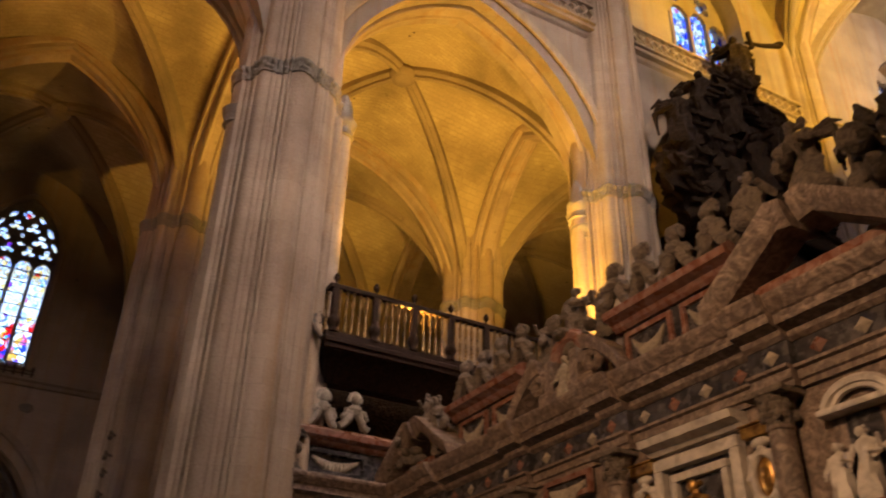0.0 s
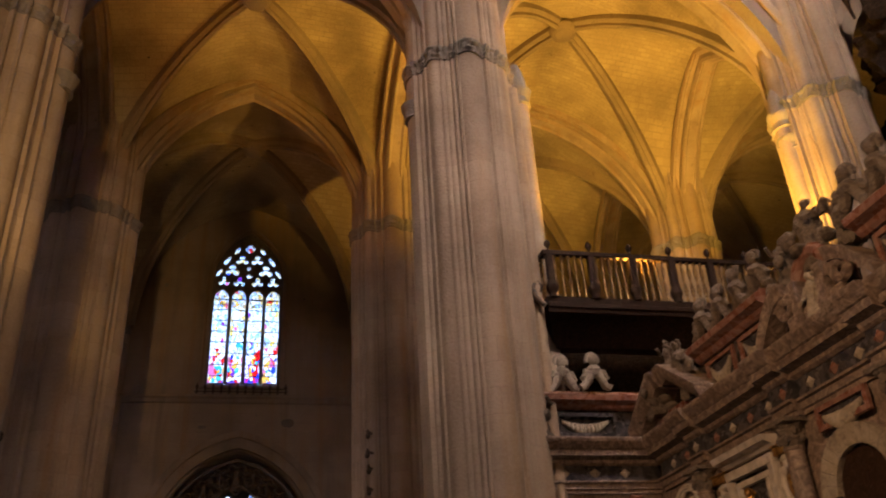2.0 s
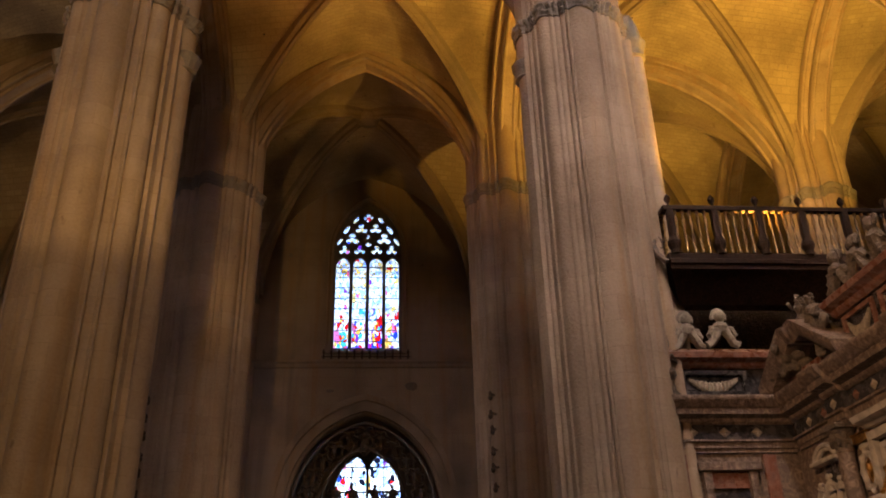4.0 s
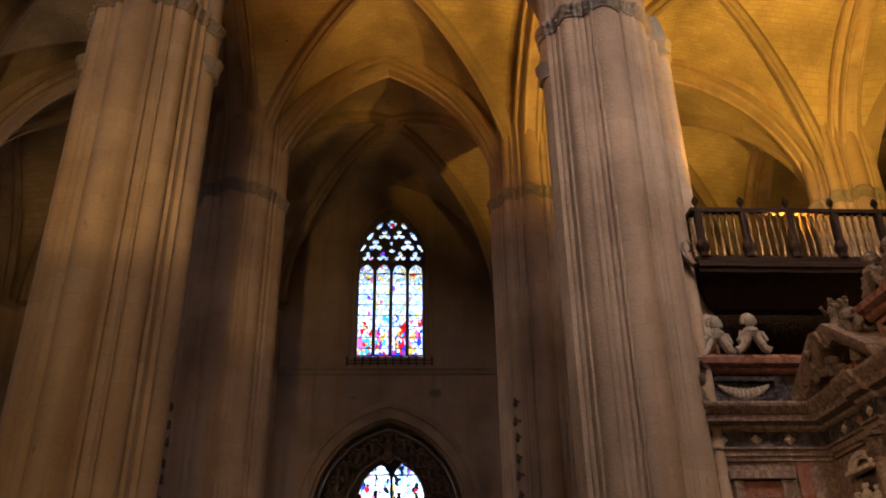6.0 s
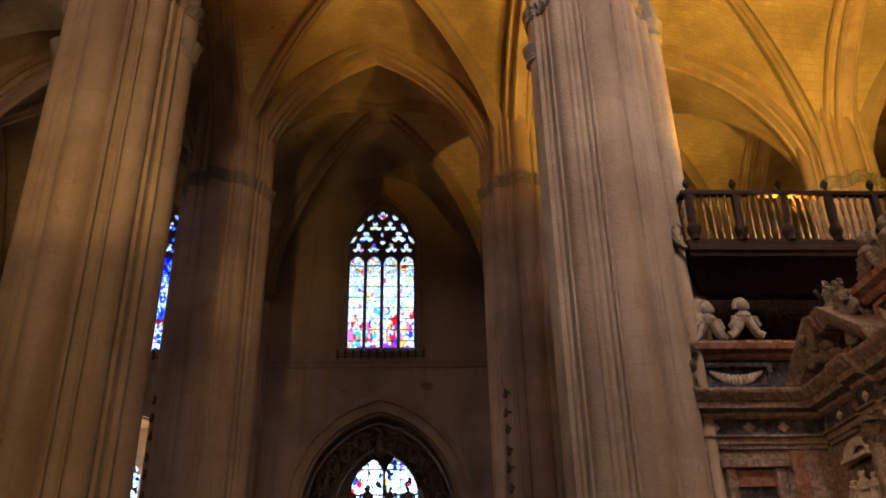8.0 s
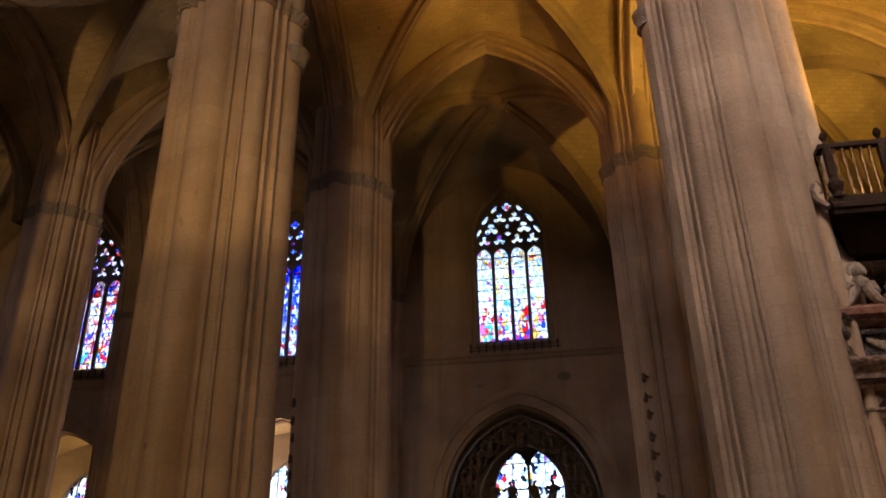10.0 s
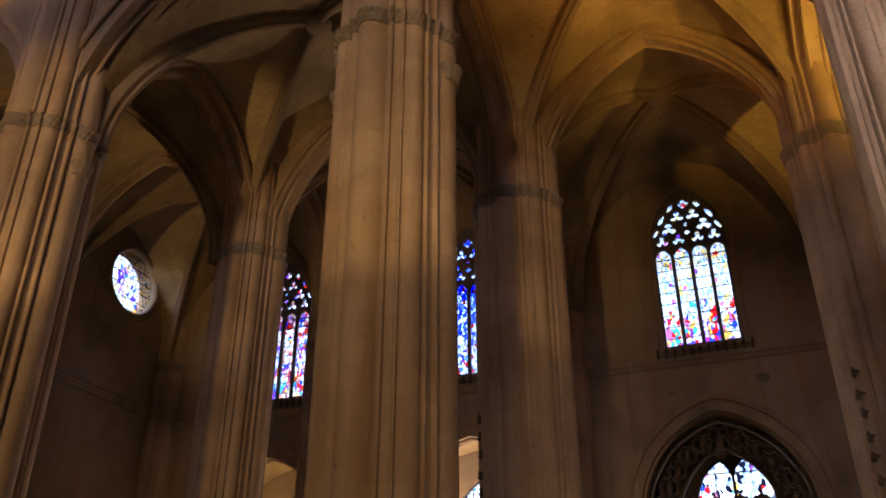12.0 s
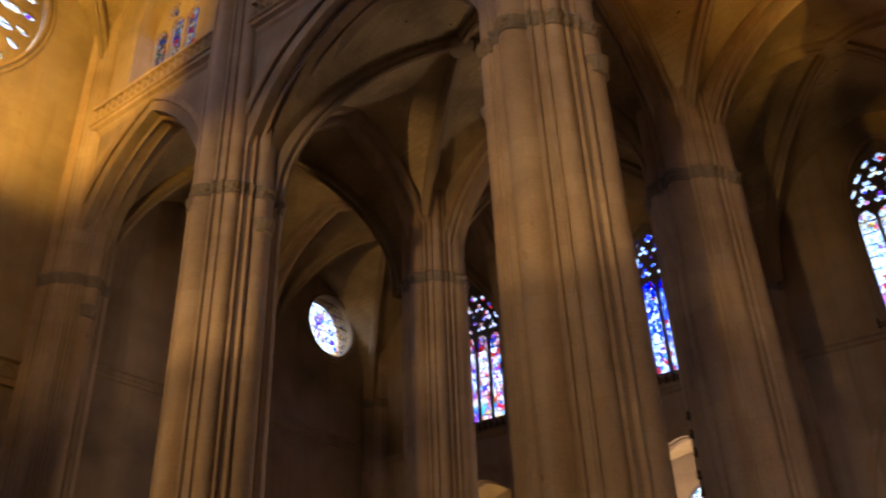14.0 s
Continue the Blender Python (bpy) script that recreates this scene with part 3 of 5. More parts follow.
bm = bmesh.new()
box(bm, XW, XE + 17, -12, Y0, 25.5, 26)
tagged(part("ceiling_south_aisle", bm, WEB), "plain vault over the south aisle", "vault", kind="structure")
bm = bmesh.new()
box(bm, XW - 1, XE + 18, -13, Y1 + 1, 38, 38.5)
tagged(part("roof", bm, WALL), "roof over the nave vault", "roof", kind="structure")
bm = bmesh.new()
box(bm, XW - 1, XE + 18, Y1 + 0.8, Y3 + 1, 25.8, 26.2)
tagged(part("roof", bm, WALL), "roof over the aisle vaults", "roof", kind="structure")
# chapels behind the outer wall
for b, a in bays:
    c, half = (a + b) / 2, abs(b - a) / 2
    bm = bmesh.new()
    pierced(bm, -half, half, GROUND, 14, 0.6, [("arch", 0, 1.75, 4.0, 9.6, 2.2)])
    tagged(part("wall_chapel", bm, WALL, m=pose(c, 41.0, 0)), "stone back wall of a side chapel", "wall", kind="structure")
    bm = bmesh.new()
    box(bm, a - 0.3, a + 0.3, Y3 + 0.9, 41.0, GROUND, 14)
    tagged(part("wall_chapel", bm, WALL), "stone wall between two side chapels", "wall", kind="structure")
bm = bmesh.new()
box(bm, XW - 1, XE + 18, Y3 + 0.9, 41.6, 14.0, 14.4)
tagged(part("roof", bm, WALL), "roof over the side chapels", "roof", kind="structure")

# ---- windows ----


def plate(bm, x0, x1, z0, z1, cell, solid, depth):
    """A thin pierced stone plate: only the cells for which solid(x, z) holds, with edges as deep as the stone."""
    nx, nz = int(round((x1 - x0) / cell)), int(round((z1 - z0) / cell))
    on = [[solid(x0 + (i + 0.5) * cell, z0 + (j + 0.5) * cell) for j in range(nz)] for i in range(nx)]
    vs = {}

    def v(i, j, d):
        if (i, j, d) not in vs:
            vs[i, j, d] = bm.verts.new((x0 + i * cell, d * depth, z0 + j * cell))
        return vs[i, j, d]
    for i in range(nx):
        for j in range(nz):
            if not on[i][j]:
                continue
            bm.faces.new((v(i, j, 0), v(i + 1, j, 0), v(i + 1, j + 1, 0), v(i, j + 1, 0)))
            for di, dj, a, b in ((-1, 0, (i, j), (i, j + 1)), (1, 0, (i + 1, j), (i + 1, j + 1)), (0, -1, (i, j), (i + 1, j)), (0, 1, (i, j + 1), (i + 1, j + 1))):
                p, q = i + di, j + dj
                if 0 <= p < nx and 0 <= q < nz and not on[p][q]:
                    bm.faces.new((v(*a, 0), v(*b, 0), v(*b, 1), v(*a, 1)))


def foil(x, z, cx, cz, r, n=3, turn=90):
    """Whether a point lies in a foiled light of n round lobes."""
    for i in range(n):
        t = radians(turn + 360 * i / n)
        if (x - cx - r * math.cos(t)) ** 2 + (z - cz - r * math.sin(t)) ** 2 < (r * 0.72) ** 2:
            return True
    return (x - cx) ** 2 + (z - cz) ** 2 < (r * 0.6) ** 2


def pane(name, outline, material, parent, y, label=""):
    bm = bmesh.new()
    strip(bm, [[(x, y, z) for x, z in outline], [(x, y + 0.015, z) for x, z in outline]], True, True)
    ob = part(name, bm, material, parent, label)
    return ob


def lancet_outline(cx, half, z0, z1, rise):
    return [(cx - half, z0)] + [(cx + x, z1 + z) for x, z in pointed(half, rise, 8)] + [(cx + half, z0)]


FOILS = [(-1.17, 20.28, 0.17, 3), (-0.43, 20.28, 0.17, 3), (0.43, 20.28, 0.17, 3), (1.17, 20.28, 0.17, 3), (-0.80, 20.88, 0.21, 3), (0.80, 20.88, 0.21, 3),
         (-0.36, 21.46, 0.18, 3), (0.36, 21.46, 0.18, 3), (0.0, 22.10, 0.15, 4), (0, 20.6, 0.09, 4), (-0.02, 21.02, 0.07, 4)]
SLIVERS = [(-1.42, 20.75, 0.10, 0.22), (1.42, 20.75, 0.10, 0.22), (-1.08, 21.42, 0.12, 0.26), (1.08, 21.42, 0.12, 0.26), (-0.62, 21.98, 0.12, 0.22), (0.62, 21.98, 0.12, 0.22)]


def tall_window(x, y, label, glass):
    """A four-light window with foiled tracery and a crested sill."""
    ob = empty("window", x, y, -0.69, 0, label, "window", "tall aisle windows", "structure")
    ob.scale = (1.02, 1.0, 1.035)
    z0, spring, rise = 15.1, 20.2, 2.75
    lights = [-1.215, -0.405, 0.405, 1.215]

    def solid(px, pz):
        d = arch_z(1.68, 2.77, px)
        if d is None or pz > spring + d:
            return False
        if pz < 19.95:
            for c in lights:
                top = arch_z(0.325, 0.42, px - c)
                if top is not None and 15.18 < pz < 19.45 + top:
                    return False
        if any(foil(px, pz, *f) for f in FOILS):
            return False
        for cx, cz, rx, rz in SLIVERS:
            lean = 0.5 * (1 if cx > 0 else -1)
            dx, dz = px - cx + lean * (pz - cz), pz - cz
            if (dx / rx) ** 2 + (dz / rz) ** 2 < 1:
                return False
        return True
    bm = bmesh.new()
    plate(bm, -1.68, 1.68, z0, 22.96, 0.04, solid, 0.16)
    part("tracery", bm, TRACERY, ob)
    for c in lights:
        pane("pane", lancet_outline(c, 0.36, z0, 19.45, 0.46), glass, ob, 0.17)
    pane("pane", [(-1.66, 19.0)] + [(px, spring + pz) for px, pz in pointed(1.66, 2.75, 16)] + [(1.66, 19.0)], glass, ob, 0.21)
    for half, rise2, dep in ((1.98, 3.05, 0.10), (1.80, 2.90, 0.16)):
        bm = bmesh.new()
        prof = [(-dep, 0.0), (-dep - 0.05, 0.04), (-dep - 0.05, 0.09), (-dep, 0.13), (-0.1, 0.13)]
        arc = [(px, spring + pz) for px, pz in pointed(half, rise2, 16)]
        path = [(-half, 15.0)] + arc + [(half, 15.0)]
        rings = []
        for i, (px, pz) in enumerate(path):
            p, q = path[max(0, i - 1)], path[min(len(path) - 1, i + 1)]
            t = Vector((q[0] - p[0], 0, q[1] - p[1])).normalized()
            rings.append([Vector((px, 0, pz)) + Vector((-t.z, 0, t.x)) * o + Vector((0, d, 0)) for d, o in prof])
        strip(bm, rings)
        part("hood_mould", bm, WALL, ob)
    bm = bmesh.new()
    box(bm, -1.9, 1.9, -0.3, 0.1, 14.82, 15.0, 0.03)
    part("window_sill", bm, WALL, ob)
    return ob


for b, a in bays:
    c = (a + b) / 2 + WIN.get(a, 0.0)
    glass = {XD: GLASS_BLUE, XW: GLASS_RED}.get(a, GLASS)
    tall_window(c, Y3 + 0.15, "tall pointed stained-glass window with four lights", glass)

# crested iron railing and cornice under each window
post = None
for b, a in bays:
    c, half = (a + b) / 2, abs(b - a) / 2
    bm = bmesh.new()
    sec = [(0, 13.95), (-0.10, 14.0), (-0.16, 14.12), (-0.28, 14.2), (-0.28, 14.3), (-0.05, 14.36), (0, 14.36)]
    strip(bm, [[(-half, y, z) for y, z in sec], [(half, y, z) for y, z in sec]], False)
    tagged(part("cornice", bm, WALL, m=pose(c, Y3, 0)), "weathered stone string course under the aisle window", "cornice", kind="structure")
    rail = empty("iron_railing", c + WIN.get(a, 0.0), Y3 - 0.2, 14.36, 0, "low black iron railing with pointed heads on the string course", "railing", "railings under the aisle windows")
    bm = bmesh.new()
    box(bm, -2.1, 2.1, -0.02, 0.02, 0.08, 0.12)
    part("rail", bm, IRON, rail)
    for i in range(12):
        px = -2.0 + 4.0 * i / 11
        if post is None:
            bm = bmesh.new()
            turned(bm, 0, 0, [(0.05, 0), (0.05, 0.16), (0.03, 0.2), (0.075, 0.3), (0.07, 0.36), (0.02, 0.5)], 8)
            post = part("post", bm, IRON, rail, m=pose(px, 0, 0))
        else:
            o = post.copy()
            scene.collection.objects.link(o)
            o.parent, o.matrix_basis = rail, pose(px, 0, 0)

# round window in the west wall, and the great rose
def round_window(y, z, r, depth, glass, label, petals):
    ob = empty("round_window", XW, y, z, 90, label, "window", "", "structure")
    bm = bmesh.new()
    n = 48
    for R0, w in ((r + 0.12, 0.10), (r + 0.38, 0.07)):
        rings = [[((R0 + w * math.cos(k)) * math.cos(t), -0.03 - w * math.sin(k) * 0.9, (R0 + w * math.cos(k)) * math.sin(t)) for k in (math.pi * q / 6 for q in range(7))]
                 for t in (2 * math.pi * i / n for i in range(n + 1))]
        strip(bm, rings)
    part("window_frame", bm, WALL, ob)
    pane("pane", [(r * math.cos(2 * math.pi * i / n), r * math.sin(2 * math.pi * i / n)) for i in range(n)], glass, ob, depth)
    if petals:
        def solid(px, pz):
            d = math.hypot(px, pz)
            if d > r:
                return False
            if d < 0.7:
                return d > 0.5
            for ring, count, size in petals:
                t0 = math.atan2(pz, px) / (2 * math.pi) * count
                k = round(t0)
                ang = 2 * math.pi * k / count
                u = px * math.cos(ang) + pz * math.sin(ang) - ring * r
                w = -px * math.sin(ang) + pz * math.cos(ang)
                if (u / size) ** 2 + (w / (size * 0.55)) ** 2 < 1:
                    return False
            return True
        bm = bmesh.new()
        plate(bm, -r, r, -r, r, r / 80, solid, 0.2)
        part("tracery", bm, WALL, ob, m=pose(0, depth - 0.22, 0))
    return ob


round_window(30.2, 21.5, 1.78, 0.3, GLASS_PALE, "round stained-glass window in a moulded stone ring", None)
round_window(4.9, 30.3, 5.6, 0.6, GLASS_PALE, "great rose window with stone petals and coloured glass", [(0.30, 8, 0.85), (0.53, 16, 0.62), (0.74, 24, 0.55), (0.90, 32, 0.36)])

# clerestory windows of the nave
for y, face in ((Y1, 0), (Y0, 180)):
    for b, a in bays:
        c = (a + b) / 2
        ob = empty("clerestory_window", c, y + (0.1 if face == 0 else -0.1), 0, face, "pointed stained-glass clerestory window with stone mullions", "window", "clerestory windows", "structure")
        bm = bmesh.new()

        def solid(px, pz):
            d = arch_z(2.3, 3.6, px)
            if d is None or pz > 30.0 + d:
                return False
            for cx in (-1.72, -0.575, 0.575, 1.72):
                t = arch_z(0.5, 0.6, px - cx)
                if t is not None and 26.5 < pz < 30.1 + t - 0.25 * (abs(cx) > 1):
                    return False
            return not any(foil(px, pz, fx, fz, fr, 4, 45) for fx, fz, fr in ((-0.95, 31.3, 0.3), (0.95, 31.3, 0.3), (0, 32.2, 0.38)))
        plate(bm, -2.32, 2.32, 26.38, 33.7, 0.08, solid, 0.2)
        part("tracery", bm, WALL, ob)
        pane("pane", [(-2.28, 26.4)] + [(px, 30.0 + pz) for px, pz in pointed(2.28, 3.58, 12)] + [(2.28, 26.4)], CLERESTORY_GLASS, ob, 0.22)

# gallery with pierced parapet along the nave
bal = None
for b, a in bays:
    c, half = (a + b) / 2, abs(b - a) / 2 - 1.0
    g = empty("gallery", c, Y1 - 0.8, 24.7, 0, "stone gallery with a pierced parapet under the clerestory", "gallery", "galleries of the nave", "structure")
    bm = bmesh.new()
    sec = [(0, -0.1), (-0.1, 0.0), (-0.16, 0.12), (-0.34, 0.2), (-0.34, 0.36), (-0.44, 0.40), (-0.44, 0.5), (0, 0.52)]
    strip(bm, [[(-half, y, z) for y, z in sec], [(half, y, z) for y, z in sec]])
    part("cornice", bm, STONE, g)
    bm = bmesh.new()
    box(bm, -half, half, -0.40, -0.20, 1.32, 1.46, 0.02)
    part("handrail", bm, STONE, g)
    k = int(2 * half / 0.42)
    for i in range(k):
        px = -half + (i + 0.5) * 2 * half / k
        if bal is None:
            bm = bmesh.new()
            for s in (-1, 1):
                tube(bm, [(s * 0.2, -0.3, 0.5), (s * 0.06, -0.3, 0.72), (s * 0.19, -0.3, 0.92), (s * 0.06, -0.3, 1.14), (s * 0.2, -0.3, 1.34)], 0.045, 5)
            bal = part("baluster", bm, STONE, g, m=pose(px, 0, 0))
        else:
            o = bal.copy()
            scene.collection.objects.link(o)
            o.parent, o.matrix_basis = g, pose(px, 0, 0)

# string courses on the west wall
for y0, y1, z, h, out, name in ((Y1 + 0.9, Y2 - 0.9, 14.5, 0.35, 0.22, "cornice"), (Y2 + 0.9, Y3, 14.7, 0.35, 0.22, "cornice"), (Y0 + 1.5, Y1 + 1.2, 13.0, 1.0, 0.35, "frieze")):
    bm = bmesh.new()
    sec = [(0, z - 0.15), (out * 0.4, z - 0.1), (out * 0.4, z + h * 0.15), (out * 0.6, z + h * 0.2), (out * 0.6, z + h * 0.75), (out, z + h * 0.85), (out, z + h), (0, z + h + 0.05)]
    strip(bm, [[(XW + x, y0, zz) for x, zz in sec], [(XW + x, y1, zz) for x, zz in sec]])
    if name == "frieze":
        for i in range(int((y1 - y0) / 0.55)):
            yy = y0 + 0.3 + 0.55 * i
            tube(bm, [(XW + 0.24, yy + 0.22 * math.cos(q), z + 0.47 + 0.2 * math.sin(q)) for q in (0.7 * j for j in range(9))], 0.05, 5, 0.4)
    tagged(part(name, bm, WALL), "carved stone band along the west wall" if name == "frieze" else "plain stone string course along the west wall", name, kind="structure")

# ---- chapels ----
for b, a in bays:
    c, half = (a + b) / 2, abs(b - a) / 2
    bm = bmesh.new()
    moulding(bm, 3.35, 4.2, half_section([(0.55, 0.55), (0.38, 0.28), (0.2, 0.0)], 0.08))
    tagged(part("arch", bm, WALL, smooth=True, m=pose(c + WIN.get(a, 0.0), Y3 + 0.42, 7.6)), "moulded stone chapel arch", "arch", kind="structure")
    w = empty("chapel_window", c, 41.1, 0, 0, "pale leaded chapel window with stone mullions", "window", "chapel windows", "structure")
    bm = bmesh.new()

    def solid(px, pz):
        d = arch_z(1.77, 2.2, px)
        if d is None or pz > 9.62 + d:
            return False
        head = arch_z(0.74, 1.0, abs(px) - 0.82)
        if pz > 10.5 and (head is None or pz > 10.6 + head):
            return True
        return abs(px) < 0.07 or abs(abs(px) - 0.85) < 0.035 or abs((pz - 4.4) % 1.3) < 0.06 or d - (pz - 9.6) < 0.12
    plate(bm, -1.77, 1.77, 4.0, 11.85, 0.05, solid, 0.12)
    part("tracery", bm, TRACERY, w)
    pane("pane", [(-1.74, 4.0)] + [(px, 9.6 + pz) for px, pz in pointed(1.74, 2.18, 12)] + [(1.74, 4.0)], CHAPEL_GLASS, w, 0.2)
    vault("ceiling_chapel", c, 37.6, half - 0.7, 2.8, 9.0, 4.2, 0.3, "plastered vault of a side chapel", n=10, boss=0.2)


def figure(bm, x, y, z, h, face, rnd, wings=False, lean=0.0, arms=True, seg=20):
    """A draped carved figure of height h: folded robe, shoulders, arms and head."""
    m = Matrix.Translation((x, y, z)) @ Matrix.Rotation(radians(face), 4, "Z") @ Matrix.Rotation(radians(lean), 4, "X")
    ph = rnd.uniform(0, 6)
    rings = []
    keys = ((0, 0.19, 0.13), (0.08, 0.20, 0.15), (0.25, 0.17, 0.14), (0.42, 0.155, 0.13), (0.55, 0.135, 0.105), (0.66, 0.16, 0.11), (0.76, 0.175, 0.10), (0.81, 0.12, 0.08), (0.84, 0.05, 0.05), (0.88, 0.045, 0.045))
    steps = [tuple(p + (q - p) * u for p, q in zip(k0, k1)) for k0, k1 in zip(keys, keys[1:]) for u in (0, 0.5)] + [keys[-1]]
    for t, r, d in steps:
        sway = 0.035 * math.sin(5 * t + ph)
        ring = []
        for q in (2 * math.pi * i / seg for i in range(seg)):
            fold = 1 + (0.16 * math.sin(5 * q + ph + 6 * t) + 0.10 * math.sin(9 * q - 9 * t + 2 * ph)) * (1 if t < 0.78 else 0.3)
            fold += 0.25 * noise.noise(Vector((3 * math.cos(q) + ph, 3 * math.sin(q), 9 * t)))
            ring.append(m @ Vector((h * (sway + r * fold * math.cos(q)), h * d * fold * math.sin(q), h * t)))
        rings.append(ring)
    strip(bm, rings, True, True)
    c = m @ Vector((h * 0.02 * math.sin(ph), -0.02 * h, 0.92 * h))
    ball(bm, *c, 0.058 * h, 0.064 * h, 0.076 * h, 10)
    for i in range(5):
        q = rnd.uniform(0, 6.28)
        e = m @ Vector((h * 0.055 * math.cos(q), h * 0.03 + h * 0.04 * math.sin(q), h * rnd.uniform(0.92, 0.985)))
        ball(bm, *e, 0.035 * h, None, None, 6)
    if arms:
        for s in (-1, 1):
            up = rnd.uniform(-0.25, 0.3)
            pts = [m @ Vector(p) for p in ((s * 0.15 * h, 0, 0.77 * h), (s * 0.24 * h, -0.06 * h, (0.62 + 0.4 * up) * h), (s * 0.15 * h, -0.2 * h, (0.62 + up) * h))]
            tube(bm, pts, 0.052 * h, 7, 0.6)
    if wings:
        for s in (-1, 1):
            for k in range(4):
                pts = [m @ Vector(p) for p in ((s * 0.08 * h, 0.08 * h, 0.74 * h), (s * (0.22 + 0.03 * k) * h, 0.16 * h, (0.92 - 0.08 * k) * h), (s * (0.34 - 0.02 * k) * h, 0.18 * h, (0.80 - 0.16 * k) * h))]
                tube(bm, pts, 0.06 * h, 5, 0.3)


# dark iron cresting inside the chapel arches
rnd = random.Random(4)
for b, a in bays[3:4]:
    c = (a + b) / 2
    g = empty("chapel_grille", c, Y3 + 0.35, 0, 0, "dark wrought-iron chapel grille with scrolls and figures", "grille", "chapel grilles")
    bm = bmesh.new()
    moulding(bm, 1.95, 2.9, [(-0.04, 0), (0.04, 0), (0.04, 0.09), (-0.04, 0.09), (-0.04, 0)], 14)
    part("arch_band", bm, IRON, g, m=pose(0, 0, 7.4))
    bm = bmesh.new()
    moulding(bm, 3.2, 4.0, [(-0.04, 0), (0.04, 0), (0.04, 0.09), (-0.04, 0.09), (-0.04, 0)], 14)
    part("arch_band", bm, IRON, g, m=pose(0, 0, 7.4))
    pts = pointed(2.62, 3.5, 60)
    for i in range(0, 121, 10):
        px, pz = pts[i]
        bm = bmesh.new()
        R = 0.58 if i == 60 else 0.36
        pz -= 0.3 if i == 60 else 0
        ring = [(px + R * math.cos(q), 0, 7.4 + pz + R * math.sin(q)) for q in (2 * math.pi * j / 16 for j in range(17))]
        ring = [(px + R * (1 + 0.16 * math.sin(7 * q)) * math.cos(q), 0.03 * math.sin(5 * q), 7.4 + pz + R * (1 + 0.16 * math.sin(7 * q)) * math.sin(q)) for q in (2 * math.pi * j / 42 for j in range(43))]
        tube(bm, ring, 0.075, 5)
        part("scroll", bm, IRON, g)
        bm = bmesh.new()
        figure(bm, px, 0, 7.4 + pz - R * 0.95, R * 1.9, 0, rnd, seg=8)
        part("medallion", bm, IRON, g)
    for i in range(9):
        px = -1.9 + 3.8 * i / 8
        bm = bmesh.new()
        box(bm, px - 0.025, px + 0.025, -0.025, 0.025, GROUND, 7.5)
        part("bar", bm, IRON, g)
    for px in (-1.3, -0.55, 0.5, 1.25):
        bm = bmesh.new()
        figure(bm, px, 0, 7.35, 1.25, 0, rnd, seg=8)
        part("finial", bm, IRON, g)

# iron banner brackets on the shaded sides of the aisle piers
br = None
for px, py in ((2.3, 22.95), (-9.12, 23.3)):
    for i in range(7):
        z = 9.3 - 0.61 * i
        if br is None:
            br = empty("iron_bracket", px, py, z, 0, "small black iron bracket hooked to a stone pier", "bracket", "brackets on the aisle piers")
            bm = bmesh.new()
            tube(bm, [(0.3, 0.2, 0.02), (0, -0.05, 0.05), (-0.10, -0.1, 0.08)], 0.045, 6)
            part("hook", bm, IRON, br)
            bm = bmesh.new()
            turned(bm, -0.08, -0.1, [(0.02, -0.16), (0.07, -0.12), (0.08, -0.04), (0.05, 0.03), (0.06, 0.1), (0.03, 0.16)], 8)
            part("cup", bm, IRON, br)
        else:
            copy_thing(br, pose(px, py, z + 0.04 * math.sin(i * 2.7 + px), 4 * math.sin(i * 3.1), 5 * math.sin(i * 1.7), 14 * math.sin(i * 2.3 + px)))

# ---- choir screen ----
FX = 7.42          # face of the long front
SY0, SY1 = -1.6, 12.5
MID = 6.3
screen = empty("choir_screen", FX, MID, GROUND, 0, "carved choir screen of red, black and white marble", "choir screen")
screen_inv = Matrix.Translation((-FX, -MID, -GROUND))


def on_screen(name, bm, material, label="", smooth=False):
    ob = part(name, bm, material, screen, label, smooth)
    ob.matrix_basis = screen_inv.copy()
    return ob


def run(bm, sec, y0, y1, face=FX):
    """A moulding of (out, z) along the long front."""
    strip(bm, [[(face - o, y0, z) for o, z in sec], [(face - o, y1, z) for o, z in sec]], True, True)


RY = 12.75         # face of the short return beside the pier
RX0, RX1 = 4.55, FX


def run_return(bm, sec, x0=RX0, x1=RX1, face=RY):
    strip(bm, [[(x0, face - o, z) for o, z in sec], [(x1, face - o, z) for o, z in sec]], True, True)


def boxed(z0, z1, out, back=0.3):
    return [(-back, z0), (out, z0), (out, z1), (-back, z1)]


ARCHI = [(-0.3, 4.93), (0.06, 4.93), (0.06, 5.0), (0.10, 5.02), (0.10, 5.13), (0.16, 5.15), (0.16, 5.19), (-0.3, 5.19)]
FRIEZE = boxed(5.19, 5.52, 0.06)
CORNICE = [(-0.3, 5.52), (0.08, 5.52), (0.14, 5.57), (0.16, 5.63), (0.34, 5.68), (0.36, 5.80), (0.40, 5.82), (0.50, 5.95), (0.52, 6.0), (0.52, 6.04), (-0.3, 6.06)]
bm = bmesh.new()
run(bm, boxed(GROUND, 4.95, 0.0, 0.9), SY0, SY1 + 0.3)
on_screen("wall_panel", bm, GREY)
bm = bmesh.new()
run_return(bm, boxed(GROUND, 4.95, 0.0, 0.5))
on_screen("wall_panel", bm, GREY)
COLUMNS = [MID - 4.3, MID - 1.3, MID + 1.3, MID + 4.3]


def breaks(sec, wide, extra):
    """The same section, brought forward over each column."""
    out = []
    for c in COLUMNS:
        b = bmesh.new()
        run(b, [(o + extra if o > 0 else o, z + 0.003) for o, z in sec], c - wide, c + wide)
        out.append(b)
    return out


